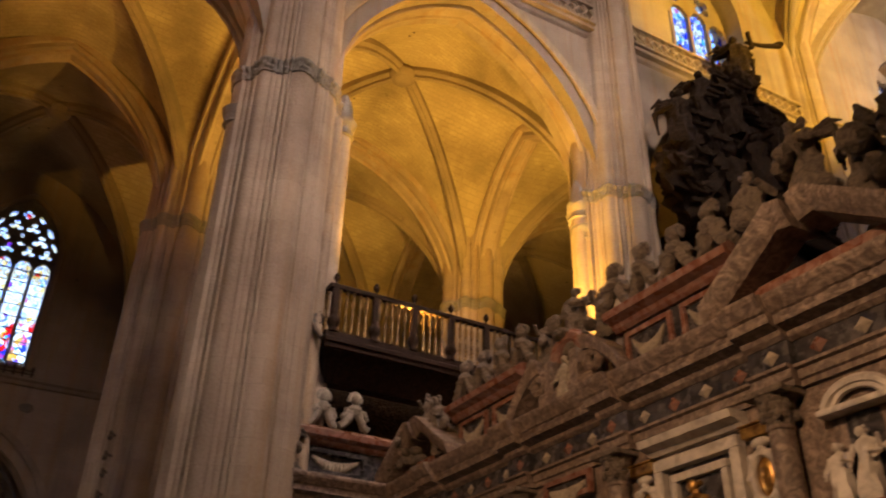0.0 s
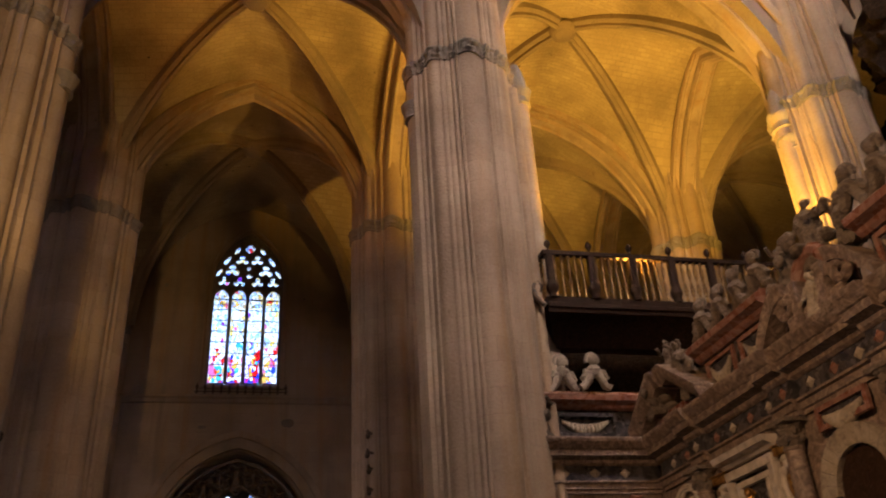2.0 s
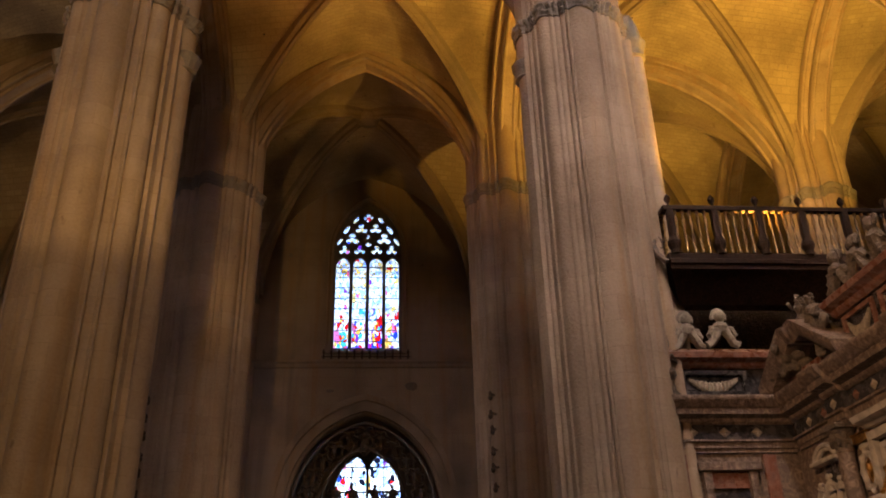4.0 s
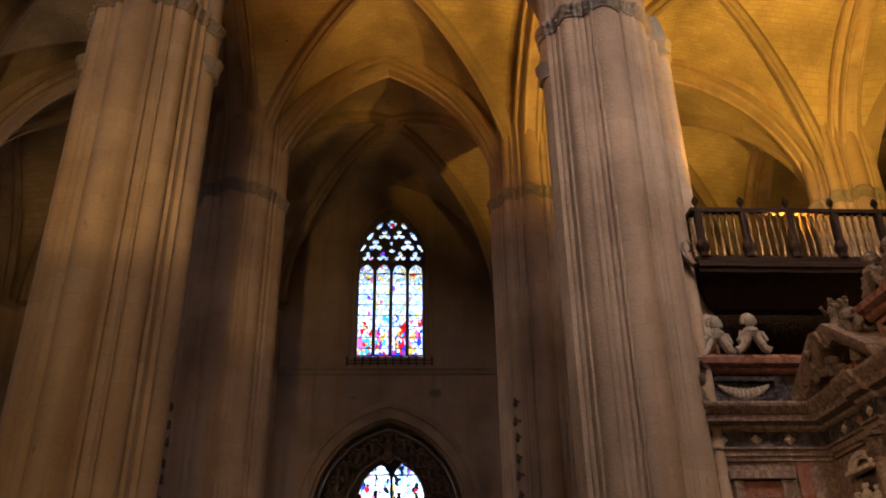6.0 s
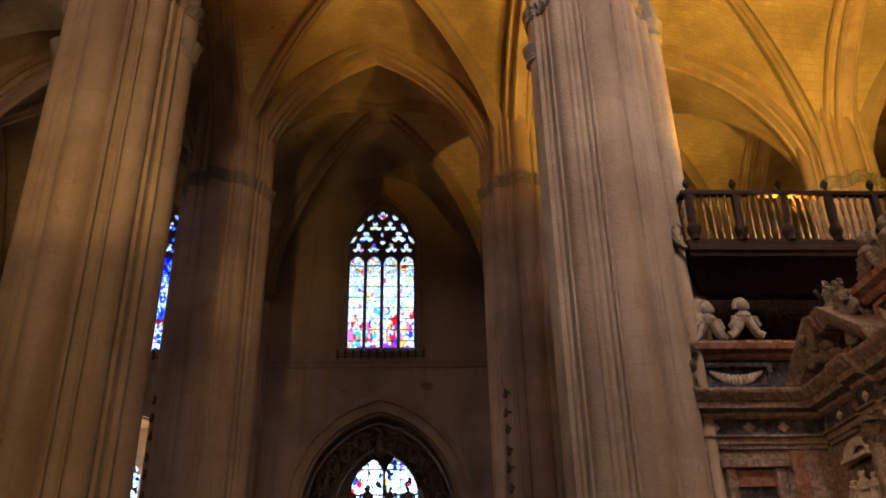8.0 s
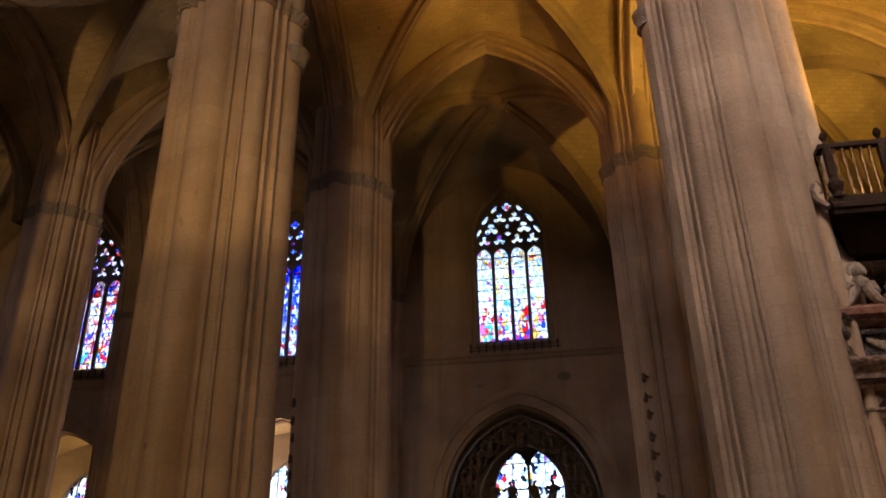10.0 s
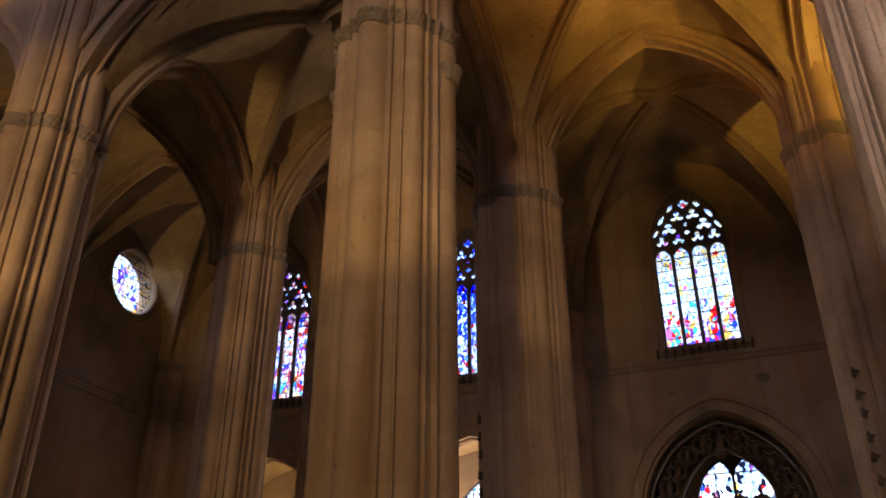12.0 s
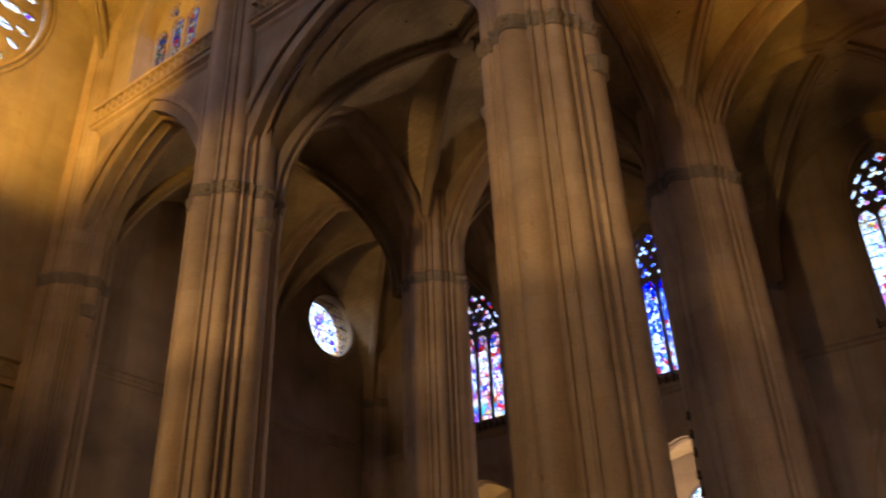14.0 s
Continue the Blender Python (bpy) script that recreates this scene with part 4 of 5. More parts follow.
for sec, mat, nm in ((ARCHI, GREY, "architrave"), (FRIEZE, BLACK, "frieze"), (CORNICE, GREY, "cornice")):
    bm = bmesh.new()
    run(bm, sec, SY0, SY1)
    on_screen(nm, bm, mat)
    bm = bmesh.new()
    run_return(bm, sec)
    on_screen(nm, bm, mat)
    for b in breaks(sec, 0.32, 0.12):
        on_screen(nm, b, mat)
# modillions under the cornice
mod = None
k = 0
while True:
    y = SY0 + 0.2 + 0.36 * k
    k += 1
    if y > SY1 - 0.2:
        break
    if mod is None:
        bm = bmesh.new()
        strip(bm, [[(-o, s, z) for o, z in ((0, 0), (0.1, 0), (0.24, 0.05), (0.26, 0.11), (0, 0.11))] for s in (-0.08, 0.08)], True, True)
        mod = part("modillion", bm, GREY, screen, m=screen_inv @ pose(FX - 0.12, y, 5.695))
    else:
        o = mod.copy()
        scene.collection.objects.link(o)
        o.parent, o.matrix_basis = screen, screen_inv @ pose(FX - 0.12, y, 5.695)
# lozenges on the black frieze
loz = {}
for i in range(-11, 12):
    y = MID + 0.62 * i
    if not SY0 < y < SY1 - 0.3:
        continue
    out = 0.185 if min(abs(y - c) for c in COLUMNS) < 0.34 else 0.065
    mat = (RED, PALE)[i % 2]
    if i % 2 not in loz:
        bm = bmesh.new()
        vs = [bm.verts.new(p) for p in ((0, -0.13, 0), (0, 0, -0.11), (0, 0.13, 0), (0, 0, 0.11), (-0.06, 0, 0))]
        for q in range(4):
            bm.faces.new((vs[q], vs[(q + 1) % 4], vs[4]))
        loz[i % 2] = part("lozenge", bm, mat, screen, m=screen_inv @ pose(FX - out, y, 5.36))
    else:
        o = loz[i % 2].copy()
        scene.collection.objects.link(o)
        o.parent, o.matrix_basis = screen, screen_inv @ pose(FX - out, y, 5.36)
for x in (5.2, 5.9, 6.6):
    bm = bmesh.new()
    vs = [bm.verts.new(p) for p in ((x - 0.13, RY - 0.064, 5.36), (x, RY - 0.064, 5.25), (x + 0.13, RY - 0.064, 5.36), (x, RY - 0.064, 5.47), (x, RY - 0.12, 5.36))]
    for q in range(4):
        bm.faces.new((vs[q], vs[(q + 1) % 4], vs[4]))
    on_screen("lozenge", bm, PALE)
# columns with bronze-toned capitals
for c in COLUMNS:
    bm = bmesh.new()
    turned(bm, FX - 0.18, c, [(0.25, GROUND + 1.1), (0.25, GROUND + 1.2), (0.20, GROUND + 1.3), (0.18, GROUND + 1.4), (0.175, 2.5), (0.155, 4.42), (0.175, 4.44), (0.175, 4.48)], 20)
    on_screen("column", bm, GREY, "veined grey marble column", True)
    bm = bmesh.new()
    turned(bm, FX - 0.18, c, [(0.16, 4.48), (0.18, 4.56), (0.22, 4.62), (0.19, 4.66), (0.21, 4.76), (0.27, 4.84)], 14)
    for q in range(10):
        t = 2 * math.pi * q / 10
        ball(bm, FX - 0.18 + 0.2 * math.cos(t), c + 0.2 * math.sin(t), 4.60 + 0.12 * (q % 2), 0.05, 0.05, 0.08, 6)
    box(bm, FX - 0.45, FX + 0.1, c - 0.30, c + 0.30, 4.84, 4.927, 0.02)
    on_screen("capital", bm, CARVED)
    bm = bmesh.new()
    box(bm, FX - 0.58, FX + 0.05, c - 0.36, c + 0.36, GROUND, GROUND + 1.1, 0.03)
    on_screen("pedestal", bm, RED)


def frame_of(y0, y1, z0, z1, w, out0, out1):
    """A rectangular frame of three sides and head on the long front."""
    bm = bmesh.new()
    for a, b, lo, hi in ((y0, y0 + w, z0, z1), (y1 - w, y1, z0, z1)):
        box(bm, FX - out1, FX - out0, a, b, lo, hi - w - 0.002, 0.012)
    box(bm, FX - out1, FX - out0, y0, y1, z1 - w, z1, 0.012)
    return bm


rnd = random.Random(9)
for c in (MID - 2.8, MID + 2.8):
    bm = bmesh.new()
    run(bm, [(-0.05, 4.70), (0.10, 4.70), (0.16, 4.76), (0.30, 4.80), (0.34, 4.90), (-0.05, 4.91)], c - 0.88, c + 0.88)
    on_screen("pediment_cornice", bm, WHITE, "white marble cornice over an altar niche")
    on_screen("outer_frame", frame_of(c - 0.78, c + 0.78, 1.6, 4.62, 0.16, 0, 0.16), WHITE)
    on_screen("inner_frame", frame_of(c - 0.52, c + 0.52, 1.7, 4.38, 0.11, 0, 0.12), WHITE)
    bm = bmesh.new()
    box(bm, FX - 0.03, FX + 0.02, c - 0.62, c + 0.62, 1.6, 4.50)
    on_screen("back_panel", bm, BLACK)
    for s in (-1, 1):
        y = c + s * 1.06
        bm = bmesh.new()
        box(bm, FX - 0.14, FX, y - 0.24, y + 0.24, 4.52, 4.66, 0.02)
        box(bm, FX - 0.16, FX, y - 0.25, y + 0.25, 4.66, 4.69, 0.01)
        on_screen("gilded_plaque", bm, GILT)
        bm = bmesh.new()
        ring = [(FX - 0.06, y + 0.20 * math.cos(q), 4.02 + 0.30 * math.sin(q)) for q in (2 * math.pi * j / 18 for j in range(19))]
        tube(bm, ring, 0.06, 7)
        for j in range(8):
            q = 2 * math.pi * j / 8
            ball(bm, FX - 0.07, y + 0.23 * math.cos(q), 4.02 + 0.34 * math.sin(q), 0.06, 0.06, 0.07, 7)
        box(bm, FX - 0.1, FX, y - 0.22, y + 0.22, 3.50, 3.60, 0.02)
        ball(bm, FX - 0.06, y, 4.44, 0.08, 0.16, 0.07, 8)
        on_screen("cartouche", bm, WHITE, smooth=True)
        bm = bmesh.new()
        ball(bm, FX - 0.02, y, 4.02, 0.07, 0.15, 0.25, 12)
        ball(bm, FX - 0.08, y, 4.08, 0.04, 0.06, 0.1, 8)
        on_screen("medallion", bm, GILT, "worn gilded oval medallion", True)
    bm = bmesh.new()
    figure(bm, FX - 0.22, c, 2.95, 1.25, -90, rnd, arms=True, seg=18)
    tagged(part("gilded_statue", bm, GILT, smooth=True), "gilded half figure in a black marble niche", "statue", "gilded niche statues")
# arched doorway in the middle
bm = bmesh.new()
for i in range(13):
    t0, t1 = math.pi * i / 13, math.pi * (i + 0.94) / 13
    for R0, R1, o in ((0.62, 0.92, 0.12),):
        vs = [[(FX - d, MID + R * math.cos(t), 3.55 + R * math.sin(t)) for R, d in ((R0, 0), (R0, o), (R1, o + 0.05), (R1, 0))] for t in (t0, (t0 + t1) / 2, t1)]
        strip(bm, vs, True, True)
on_screen("door_arch", bm, PALE)
bm = bmesh.new()
strip(bm, [[(FX - 0.02, MID + R * math.cos(math.pi * i / 16), 3.55 + R * math.sin(math.pi * i / 16)) for R in (0.01, 0.62)] for i in range(17)])
box(bm, FX - 0.03, FX + 0.02, MID - 0.62, MID + 0.62, GROUND + 0.02, 3.55)
on_screen("door", bm, WOOD, "dark wooden door under a round arch")


def garland(bm, at, w, drop):
    """A hanging garland in one piece, thick in the middle; at(u, z) gives its points."""
    rings = []
    for j in range(41):
        u = -1 + j / 20
        r = 0.035 + 0.07 * (1 - u * u) * (1 + 0.3 * math.sin(j * 1.9))
        c = at(u * w, -drop * (1 - u * u))
        rings.append([(c[0] + r * 0.9 * math.cos(q) * math.copysign(1, 1), c[1], c[2] + r * 1.25 * math.sin(q)) if abs(at(1, 0)[1] - at(0, 0)[1]) > 0.5 else (c[0], c[1] + r * 0.9 * math.cos(q), c[2] + r * 1.25 * math.sin(q))
                      for q in (2 * math.pi * k / 8 for k in range(8))])
    strip(bm, rings, True, True)


def swag(bm, y, z, w, drop, x):
    garland(bm, lambda u, dz: (x, y + u, z + dz), w, drop)


def swag_panel(y0, y1, z0, z1, out, mat_in=BLACK):
    bm = bmesh.new()
    w = 0.09
    for a, b, lo, hi in ((y0, y0 + w, z0, z1), (y1 - w, y1, z0, z1)):
        box(bm, FX - out - 0.06, FX - out + 0.02, a, b, lo, hi, 0.01)
    for lo, hi in ((z0, z0 + w), (z1 - w, z1)):
        box(bm, FX - out - 0.06, FX - out + 0.02, y0 + w + 0.001, y1 - w - 0.001, lo, hi, 0.01)
    on_screen("panel_frame", bm, RED if mat_in is BLACK else GREY)
    bm = bmesh.new()
    box(bm, FX - out - 0.004, FX - out + 0.02, y0 + w, y1 - w, z0 + w, z1 - w)
    on_screen("panel", bm, mat_in)
    bm = bmesh.new()
    swag(bm, (y0 + y1) / 2, z1 - w - 0.1, (y1 - y0) / 2 - w - 0.08, (z1 - z0) * 0.38, FX - out - 0.03)
    on_screen("garland", bm, PALE, "pale carved garland", True)


swag_panel(MID - 0.62, MID + 0.62, 4.52, 4.90, 0.1)
# relief bays at both ends
for c in (MID - 5.3, MID + 5.2):
    bm = bmesh.new()
    for R, o, wz in ((0.42, 0.2, 0.06), (0.32, 0.14, 0.045)):
        ring = [(FX - o * 0.5, c + R * math.cos(q), 4.52 + 0.62 * R * math.sin(q)) for q in (math.pi * j / 14 for j in range(15))]
        tube(bm, ring, wz, 6)
    box(bm, FX - 0.22, FX, c - 0.48, c + 0.48, 4.44, 4.52, 0.02)
    on_screen("segmental_pediment", bm, WHITE, smooth=True)
    bm = bmesh.new()
    box(bm, FX - 0.02, FX + 0.02, c - 0.2, c + 0.24, 3.42, 4.42)
    on_screen("niche_back", bm, BLACK)
    bm = bmesh.new()
    box(bm, FX - 0.26, FX, c - 0.62, c + 0.62, 3.30, 3.42, 0.02)
    box(bm, FX - 0.20, FX, c - 0.55, c + 0.55, 3.16, 3.30, 0.02)
    on_screen("ledge", bm, RED)
    bm = bmesh.new()
    box(bm, FX - 0.05, FX, c - 0.6, c + 0.6, 1.6, 3.0, 0.02)
    on_screen("lower_panel", bm, WHITE)
    for dy, h in ((0.02, 0.82), (0.36, 0.72), (-0.36, 0.72)):
        bm = bmesh.new()
        figure(bm, FX - 0.12, c + dy, 3.42, h, -90, rnd, seg=12)
        tagged(part("relief_statue", bm, WHITE, smooth=True), "small white marble relief figure in a niche", "statue", "niche figures of the choir screen")
# short return: door frame and swag panel
bm = bmesh.new()
for x0, x1, z0, z1, o in ((5.28, 5.46, GROUND, 4.55, 0.14), (6.24, 6.42, GROUND, 4.55, 0.14), (5.18, 6.52, 4.55, 4.72, 0.2)):
    box(bm, x0, x1, RY - o, RY, z0, z1, 0.015)
on_screen("door_frame", bm, GREY)
bm = bmesh.new()
box(bm, 5.46, 6.24, RY - 0.02, RY + 0.01, GROUND, 4.2)
on_screen("door", bm, BLACK)
for i in range(5):
    bm = bmesh.new()
    turned(bm, 5.54 + 0.155 * i, RY - 0.06, [(0.02, 1.0), (0.02, 4.0)], 6)
    on_screen("door_bar", bm, IRON)
bm = bmesh.new()
box(bm, 5.46, 6.24, RY - 0.07, RY, 4.2, 4.55, 0.01)
on_screen("door_lintel", bm, RED)
for x0, x1 in ((4.85, 5.1), (6.62, 6.9)):
    bm = bmesh.new()
    box(bm, x0, x1, RY - 0.09, RY, GROUND, 4.9, 0.02)
    on_screen("pilaster", bm, RED)
# attic
ATT = boxed(6.04, 6.95, -0.12, 0.7)
ATT_TOP = [(-0.7, 6.95), (-0.06, 6.95), (0.0, 7.0), (0.04, 7.06), (0.2, 7.12), (0.22, 7.24), (0.06, 7.36), (-0.7, 7.40)]
for a, b in ((MID - 3.85, MID - 1.35), (MID + 1.35, MID + 3.9)):
    bm = bmesh.new()
    run(bm, ATT, a, b)
    on_screen("attic_block", bm, BLACK)
    bm = bmesh.new()
    run(bm, ATT_TOP, a - 0.08, b + 0.08)
    on_screen("attic_cornice", bm, RED)
    m = (a + b) / 2
    swag_panel(a + 0.10, m - 0.10, 6.15, 6.9, -0.12)
    swag_panel(m + 0.10, b - 0.10, 6.15, 6.9, -0.12)
bm = bmesh.new()
run_return(bm, ATT, RX0 + 0.35, RX1)
on_screen("attic_block", bm, BLACK)
bm = bmesh.new()
run_return(bm, [(o, z - 0.15) for o, z in ATT_TOP], RX0 + 0.2, RX1)
on_screen("attic_cornice", bm, RED)
bm = bmesh.new()
for x0, x1, z0, z1 in ((5.15, 5.25, 6.18, 6.72), (6.55, 6.65, 6.18, 6.72), (5.25, 6.55, 6.18, 6.27), (5.25, 6.55, 6.63, 6.72)):
    box(bm, x0, x1, RY - 0.02, RY + 0.14, z0, z1, 0.012)
on_screen("panel_frame", bm, BLACK)
bm = bmesh.new()
garland(bm, lambda u, dz: (5.9 + u, RY + 0.08, 6.56 + dz), 0.55, 0.2)
on_screen("garland", bm, PALE, "pale carved garland", True)
# middle aedicule
bm = bmesh.new()
box(bm, FX - 0.1, FX + 0.6, MID - 0.75, MID + 0.75, 6.04, 6.5, 0.03)
for s in (-1, 1):
    box(bm, FX - 0.16, FX + 0.5, MID + s * 0.36 - 0.1, MID + s * 0.36 + 0.1, 6.2, 7.0, 0.02)
on_screen("aedicule", bm, GREY)
bm = bmesh.new()
ring = [(FX + 0.1, MID + 0.40 * math.cos(q), 7.0 + 0.40 * math.sin(q)) for q in (math.pi * j / 14 for j in range(15))]
tube(bm, ring, 0.14, 8)
box(bm, FX + 0.2, FX + 0.6, MID - 0.4, MID + 0.4, 6.5, 7.35)
on_screen("niche_hood", bm, RED, smooth=True)
for s in (-1, 1):
    bm = bmesh.new()
    pts = [(FX - 0.05, MID + s * (0.62 + 0.95 * u), 6.98 - 0.75 * u ** 1.8) for u in (j / 12 for j in range(13))]
    rings = [[(p[0] - 0.18, p[1], p[2] + 0.14), (p[0] + 0.3, p[1], p[2] + 0.14), (p[0] + 0.3, p[1], p[2] - 0.1), (p[0] - 0.12, p[1], p[2] - 0.1)] for p in pts]
    strip(bm, rings, True, True)
    turned_pts = [(FX - 0.05, MID + s * 0.75 + 0.26 * math.cos(q) * (1 - q / 14), 6.72 + 0.26 * math.sin(q) * (1 - q / 14)) for q in (0.5 * j for j in range(20))]
    tube(bm, turned_pts, 0.09, 6)
    on_screen("scroll_pediment", bm, GREY)
bm = bmesh.new()
figure(bm, FX - 0.02, MID, 6.06, 0.98, -90, rnd)
tagged(part("niche_statue", bm, PALE, smooth=True), "pale marble standing figure in a red niche", "statue")
# raking pediments over the end bays
for c in (MID - 5.2, MID + 5.0):
    for s in (-1, 1):
        bm = bmesh.new()
        prof = [(0.34, -0.12), (0.44, 0.0), (0.5, 0.12), (0.52, 0.22), (-0.2, 0.24), (-0.2, -0.12)]
        a, b = (c + s * 1.62, 6.10), (c + s * 0.28, 7.02)
        end = (c + s * 0.05, 6.98)
        strip(bm, [[(FX - o, p[0], p[1] + z) for o, z in prof] for p in (a, b, end)], True, True)
        on_screen("raking_cornice", bm, GREY)
    bm = bmesh.new()
    box(bm, FX - 0.05, FX + 0.5, c - 1.2, c + 1.2, 6.04, 6.45)
    on_screen("tympanum", bm, RED, smooth=True)

# cresting of small carved busts on curved feet
crest = None
rnd = random.Random(21)


def crest_bust(x, y, z, face, mat, s=1.0):
    bm = bmesh.new()
    for d in (-1, 1):
        tube(bm, [(d * 0.38, 0, 0.02), (d * 0.27, 0, 0.07), (d * 0.17, 0, 0.24), (d * 0.06, 0, 0.48)], 0.10, 8, 1.25)
        tube(bm, [(d * 0.12, 0, 0.42), (d * 0.25, -0.03, 0.42), (d * 0.33, 0, 0.28), (d * 0.27, 0, 0.20)], 0.09, 7, 0.7)
    turned(bm, 0, 0, [(0.13, 0.36), (0.19, 0.46), (0.17, 0.54), (0.09, 0.60), (0.09, 0.66)], 12)
    ball(bm, 0, -0.03, 0.75, 0.13, 0.13, 0.16, 12)
    tube(bm, [(0.15 * math.cos(q), 0.03, 0.77 + 0.14 * math.sin(q)) for q in (math.pi * i / 10 for i in range(-2, 13))], 0.06, 6)
    for v in bm.verts:
        v.co += 0.035 * noise.noise_vector(v.co * 6.0 + Vector((x, y, z)))
    ob = part("crest_bust", bm, mat, smooth=True, m=pose(x, y, z, 0, 0, face) @ Matrix.Scale(s, 4))
    return tagged(ob, "small carved cherub bust cresting the choir screen" if mat is CARVED else "stone cherub bust cresting the choir screen, coloured pale as if lit", "statue", "cresting of the choir screen")


# light is in the stone colour: two return busts pale as lit, front ones dark as backlit
for x in (5.45, 6.15):
    crest_bust(x, RY - 0.05 - 0.25 * (x - 5.45), 7.22, 0, PALE, 0.92)
crest_bust(4.85, RY, 7.1, 0, CARVED, 0.8)
for y in (2.75, 3.5, 4.25, 4.95, 7.7, 8.4, 9.1, 9.8):
    crest_bust(FX + 0.05, y, 7.36, -90 + rnd.uniform(-15, 15), CARVED, rnd.uniform(0.86, 1.0))


def statue(name, x, y, z, h, face, mat, label, seed, wings=False, lean=0, extra=0):
    r = random.Random(seed)
    bm = bmesh.new()
    figure(bm, x, y, z, h, face, r, wings, lean)
    for _ in range(extra):
        ball(bm, x + r.uniform(-0.3, 0.3) * h, y + r.uniform(-0.34, 0.34) * h, z + r.uniform(0.0, 0.5) * h, r.uniform(0.06, 0.16) * h, r.uniform(0.06, 0.16) * h, r.uniform(0.05, 0.13) * h, 8)
    for v in bm.verts:
        v.co += 0.05 * h * noise.noise_vector(v.co * (4.0 / h)) + 0.02 * h * noise.noise_vector(v.co * (11.0 / h))
    return tagged(part(name, bm, mat, smooth=True), label, "statue", "figures on the choir screen")


SL = "dark weathered stone figure seated on the screen pediment"
statue("seated_statue", FX + 0.1, 1.95, 6.85, 1.35, -70, CARVED, SL, 1, False, 8, 6)
statue("seated_statue", FX + 0.1, 1.1, 7.2, 1.5, -95, CARVED, SL, 2, True, 0, 8)
statue("seated_statue", FX + 0.1, 0.3, 6.85, 1.5, -110, CARVED, SL, 3, False, -8, 6)
statue("seated_statue", FX + 0.3, -0.4, 6.8, 1.9, -100, CARVED, SL, 4, True, 0, 8)
statue("seated_statue", FX, 10.55, 6.35, 1.25, -80, CARVED, SL, 5, False, 14, 6)
statue("seated_statue", FX, 11.3, 6.95, 1.0, -90, CARVED, SL, 6, False, 0, 8)
statue("seated_statue", FX - 0.2, 12.0, 6.4, 1.2, -60, CARVED, SL, 7, False, -12, 6)
for i, (y, h) in enumerate(((MID - 0.85, 1.0), (MID, 1.35), (MID + 0.8, 1.05))):
    statue("crowning_statue", FX + 0.25, y, 7.1, h, -90, CARVED, "dark carved figure group crowning the screen's niche", 30 + i, i == 1, 0, 5)
statue("corner_statue", 4.75, RY - 0.1, 6.06, 1.15, 0, CARVED, "small dark herm at the corner of the choir screen", 41, False, 0, 3)

# ---- organ balcony between the piers ----
BY, BZ = 12.38, 9.12
balcony = empty("organ_balcony", 5.3, BY, BZ, 0, "dark carved wooden balcony with turned balusters and ball finials", "balcony")


def on_balcony(name, bm, mat=WOOD, label="", smooth=False):
    ob = part(name, bm, mat, balcony, label, smooth)
    ob.matrix_basis = Matrix.Translation((-5.3, -BY, -BZ))
    return ob


BX1 = 15.0
bm = bmesh.new()
sec = [(0.55, -0.75), (0.35, -0.5), (0.06, -0.12), (0.0, -0.10), (-0.02, 0.0), (-0.06, 0.02), (-0.06, 0.12), (0.0, 0.16), (0.0, 0.30), (0.9, 0.30), (0.9, -0.75)]
strip(bm, [[(5.2 + (0.5 * max(0, y) if z < 0 else 0), BY + y, BZ + z) for y, z in sec], [(BX1, BY + y, BZ + z) for y, z in sec]], True, True)
on_balcony("floor_frame", bm)
bm = bmesh.new()
box(bm, 5.2, BX1, BY - 0.06, BY + 0.10, 10.52, 10.64, 0.02)
on_balcony("handrail", bm)
bm = bmesh.new()
box(bm, 5.2, 5.34, BY + 0.11, 13.5, 10.52, 10.64, 0.02)
on_balcony("handrail", bm)


def baluster_mesh():
    bm = bmesh.new()
    turned(bm, 0, 0, [(0.045, 0), (0.045, 0.08), (0.025, 0.12), (0.055, 0.3), (0.03, 0.5), (0.02, 0.56), (0.03, 0.62), (0.055, 0.82), (0.025, 1.0), (0.045, 1.04), (0.045, 1.1)], 8)
    return bm


slim = part("baluster", baluster_mesh(), BRONZE, balcony, "tarnished gilded turned baluster", True)
slim.matrix_basis = pose(0.2, 0.02, 0.30)
for i in range(1, 56):
    x = 5.5 + 0.175 * i
    if x > BX1 - 0.1 or min(abs((x - 5.37) % 1.06), 1.06 - abs((x - 5.37) % 1.06)) < 0.09:
        continue
    o = slim.copy()
    scene.collection.objects.link(o)
    o.parent, o.matrix_basis = balcony, pose(x - 5.3, 0.02, 0.30)
for i in range(5):
    o = slim.copy()
    scene.collection.objects.link(o)
    o.parent, o.matrix_basis = balcony, pose(-0.03, 0.25 + 0.19 * i, 0.30)
for i in range(9):
    x = 5.37 + 1.06 * i
    bm = bmesh.new()
    turned(bm, x, BY + 0.02, [(0.10, 9.40), (0.10, 9.5), (0.15, 9.62), (0.15, 9.7), (0.09, 9.82), (0.085, 10.5)], 10)
    box(bm, x - 0.075, x + 0.075, BY - 0.055, BY + 0.095, 9.9, 10.53, 0.01)
    p = on_balcony("post", bm)
    bm = bmesh.new()
    turned(bm, x, BY + 0.02, [(0.04, 10.64), (0.03, 10.72), (0.06, 10.76), (0.085, 10.83), (0.06, 10.9), (0.015, 10.96)], 10)
    f = part("finial", bm, WOOD, p, smooth=True)
bm = bmesh.new()
tube(bm, [(5.15, BY + 0.05, 9.2 + 0.0), (4.98, BY + 0.15, 9.45), (4.95, BY + 0.25, 9.75), (5.08, BY + 0.3, 9.95), (5.2, BY + 0.3, 9.8), (5.12, BY + 0.3, 9.65)], 0.07, 7)
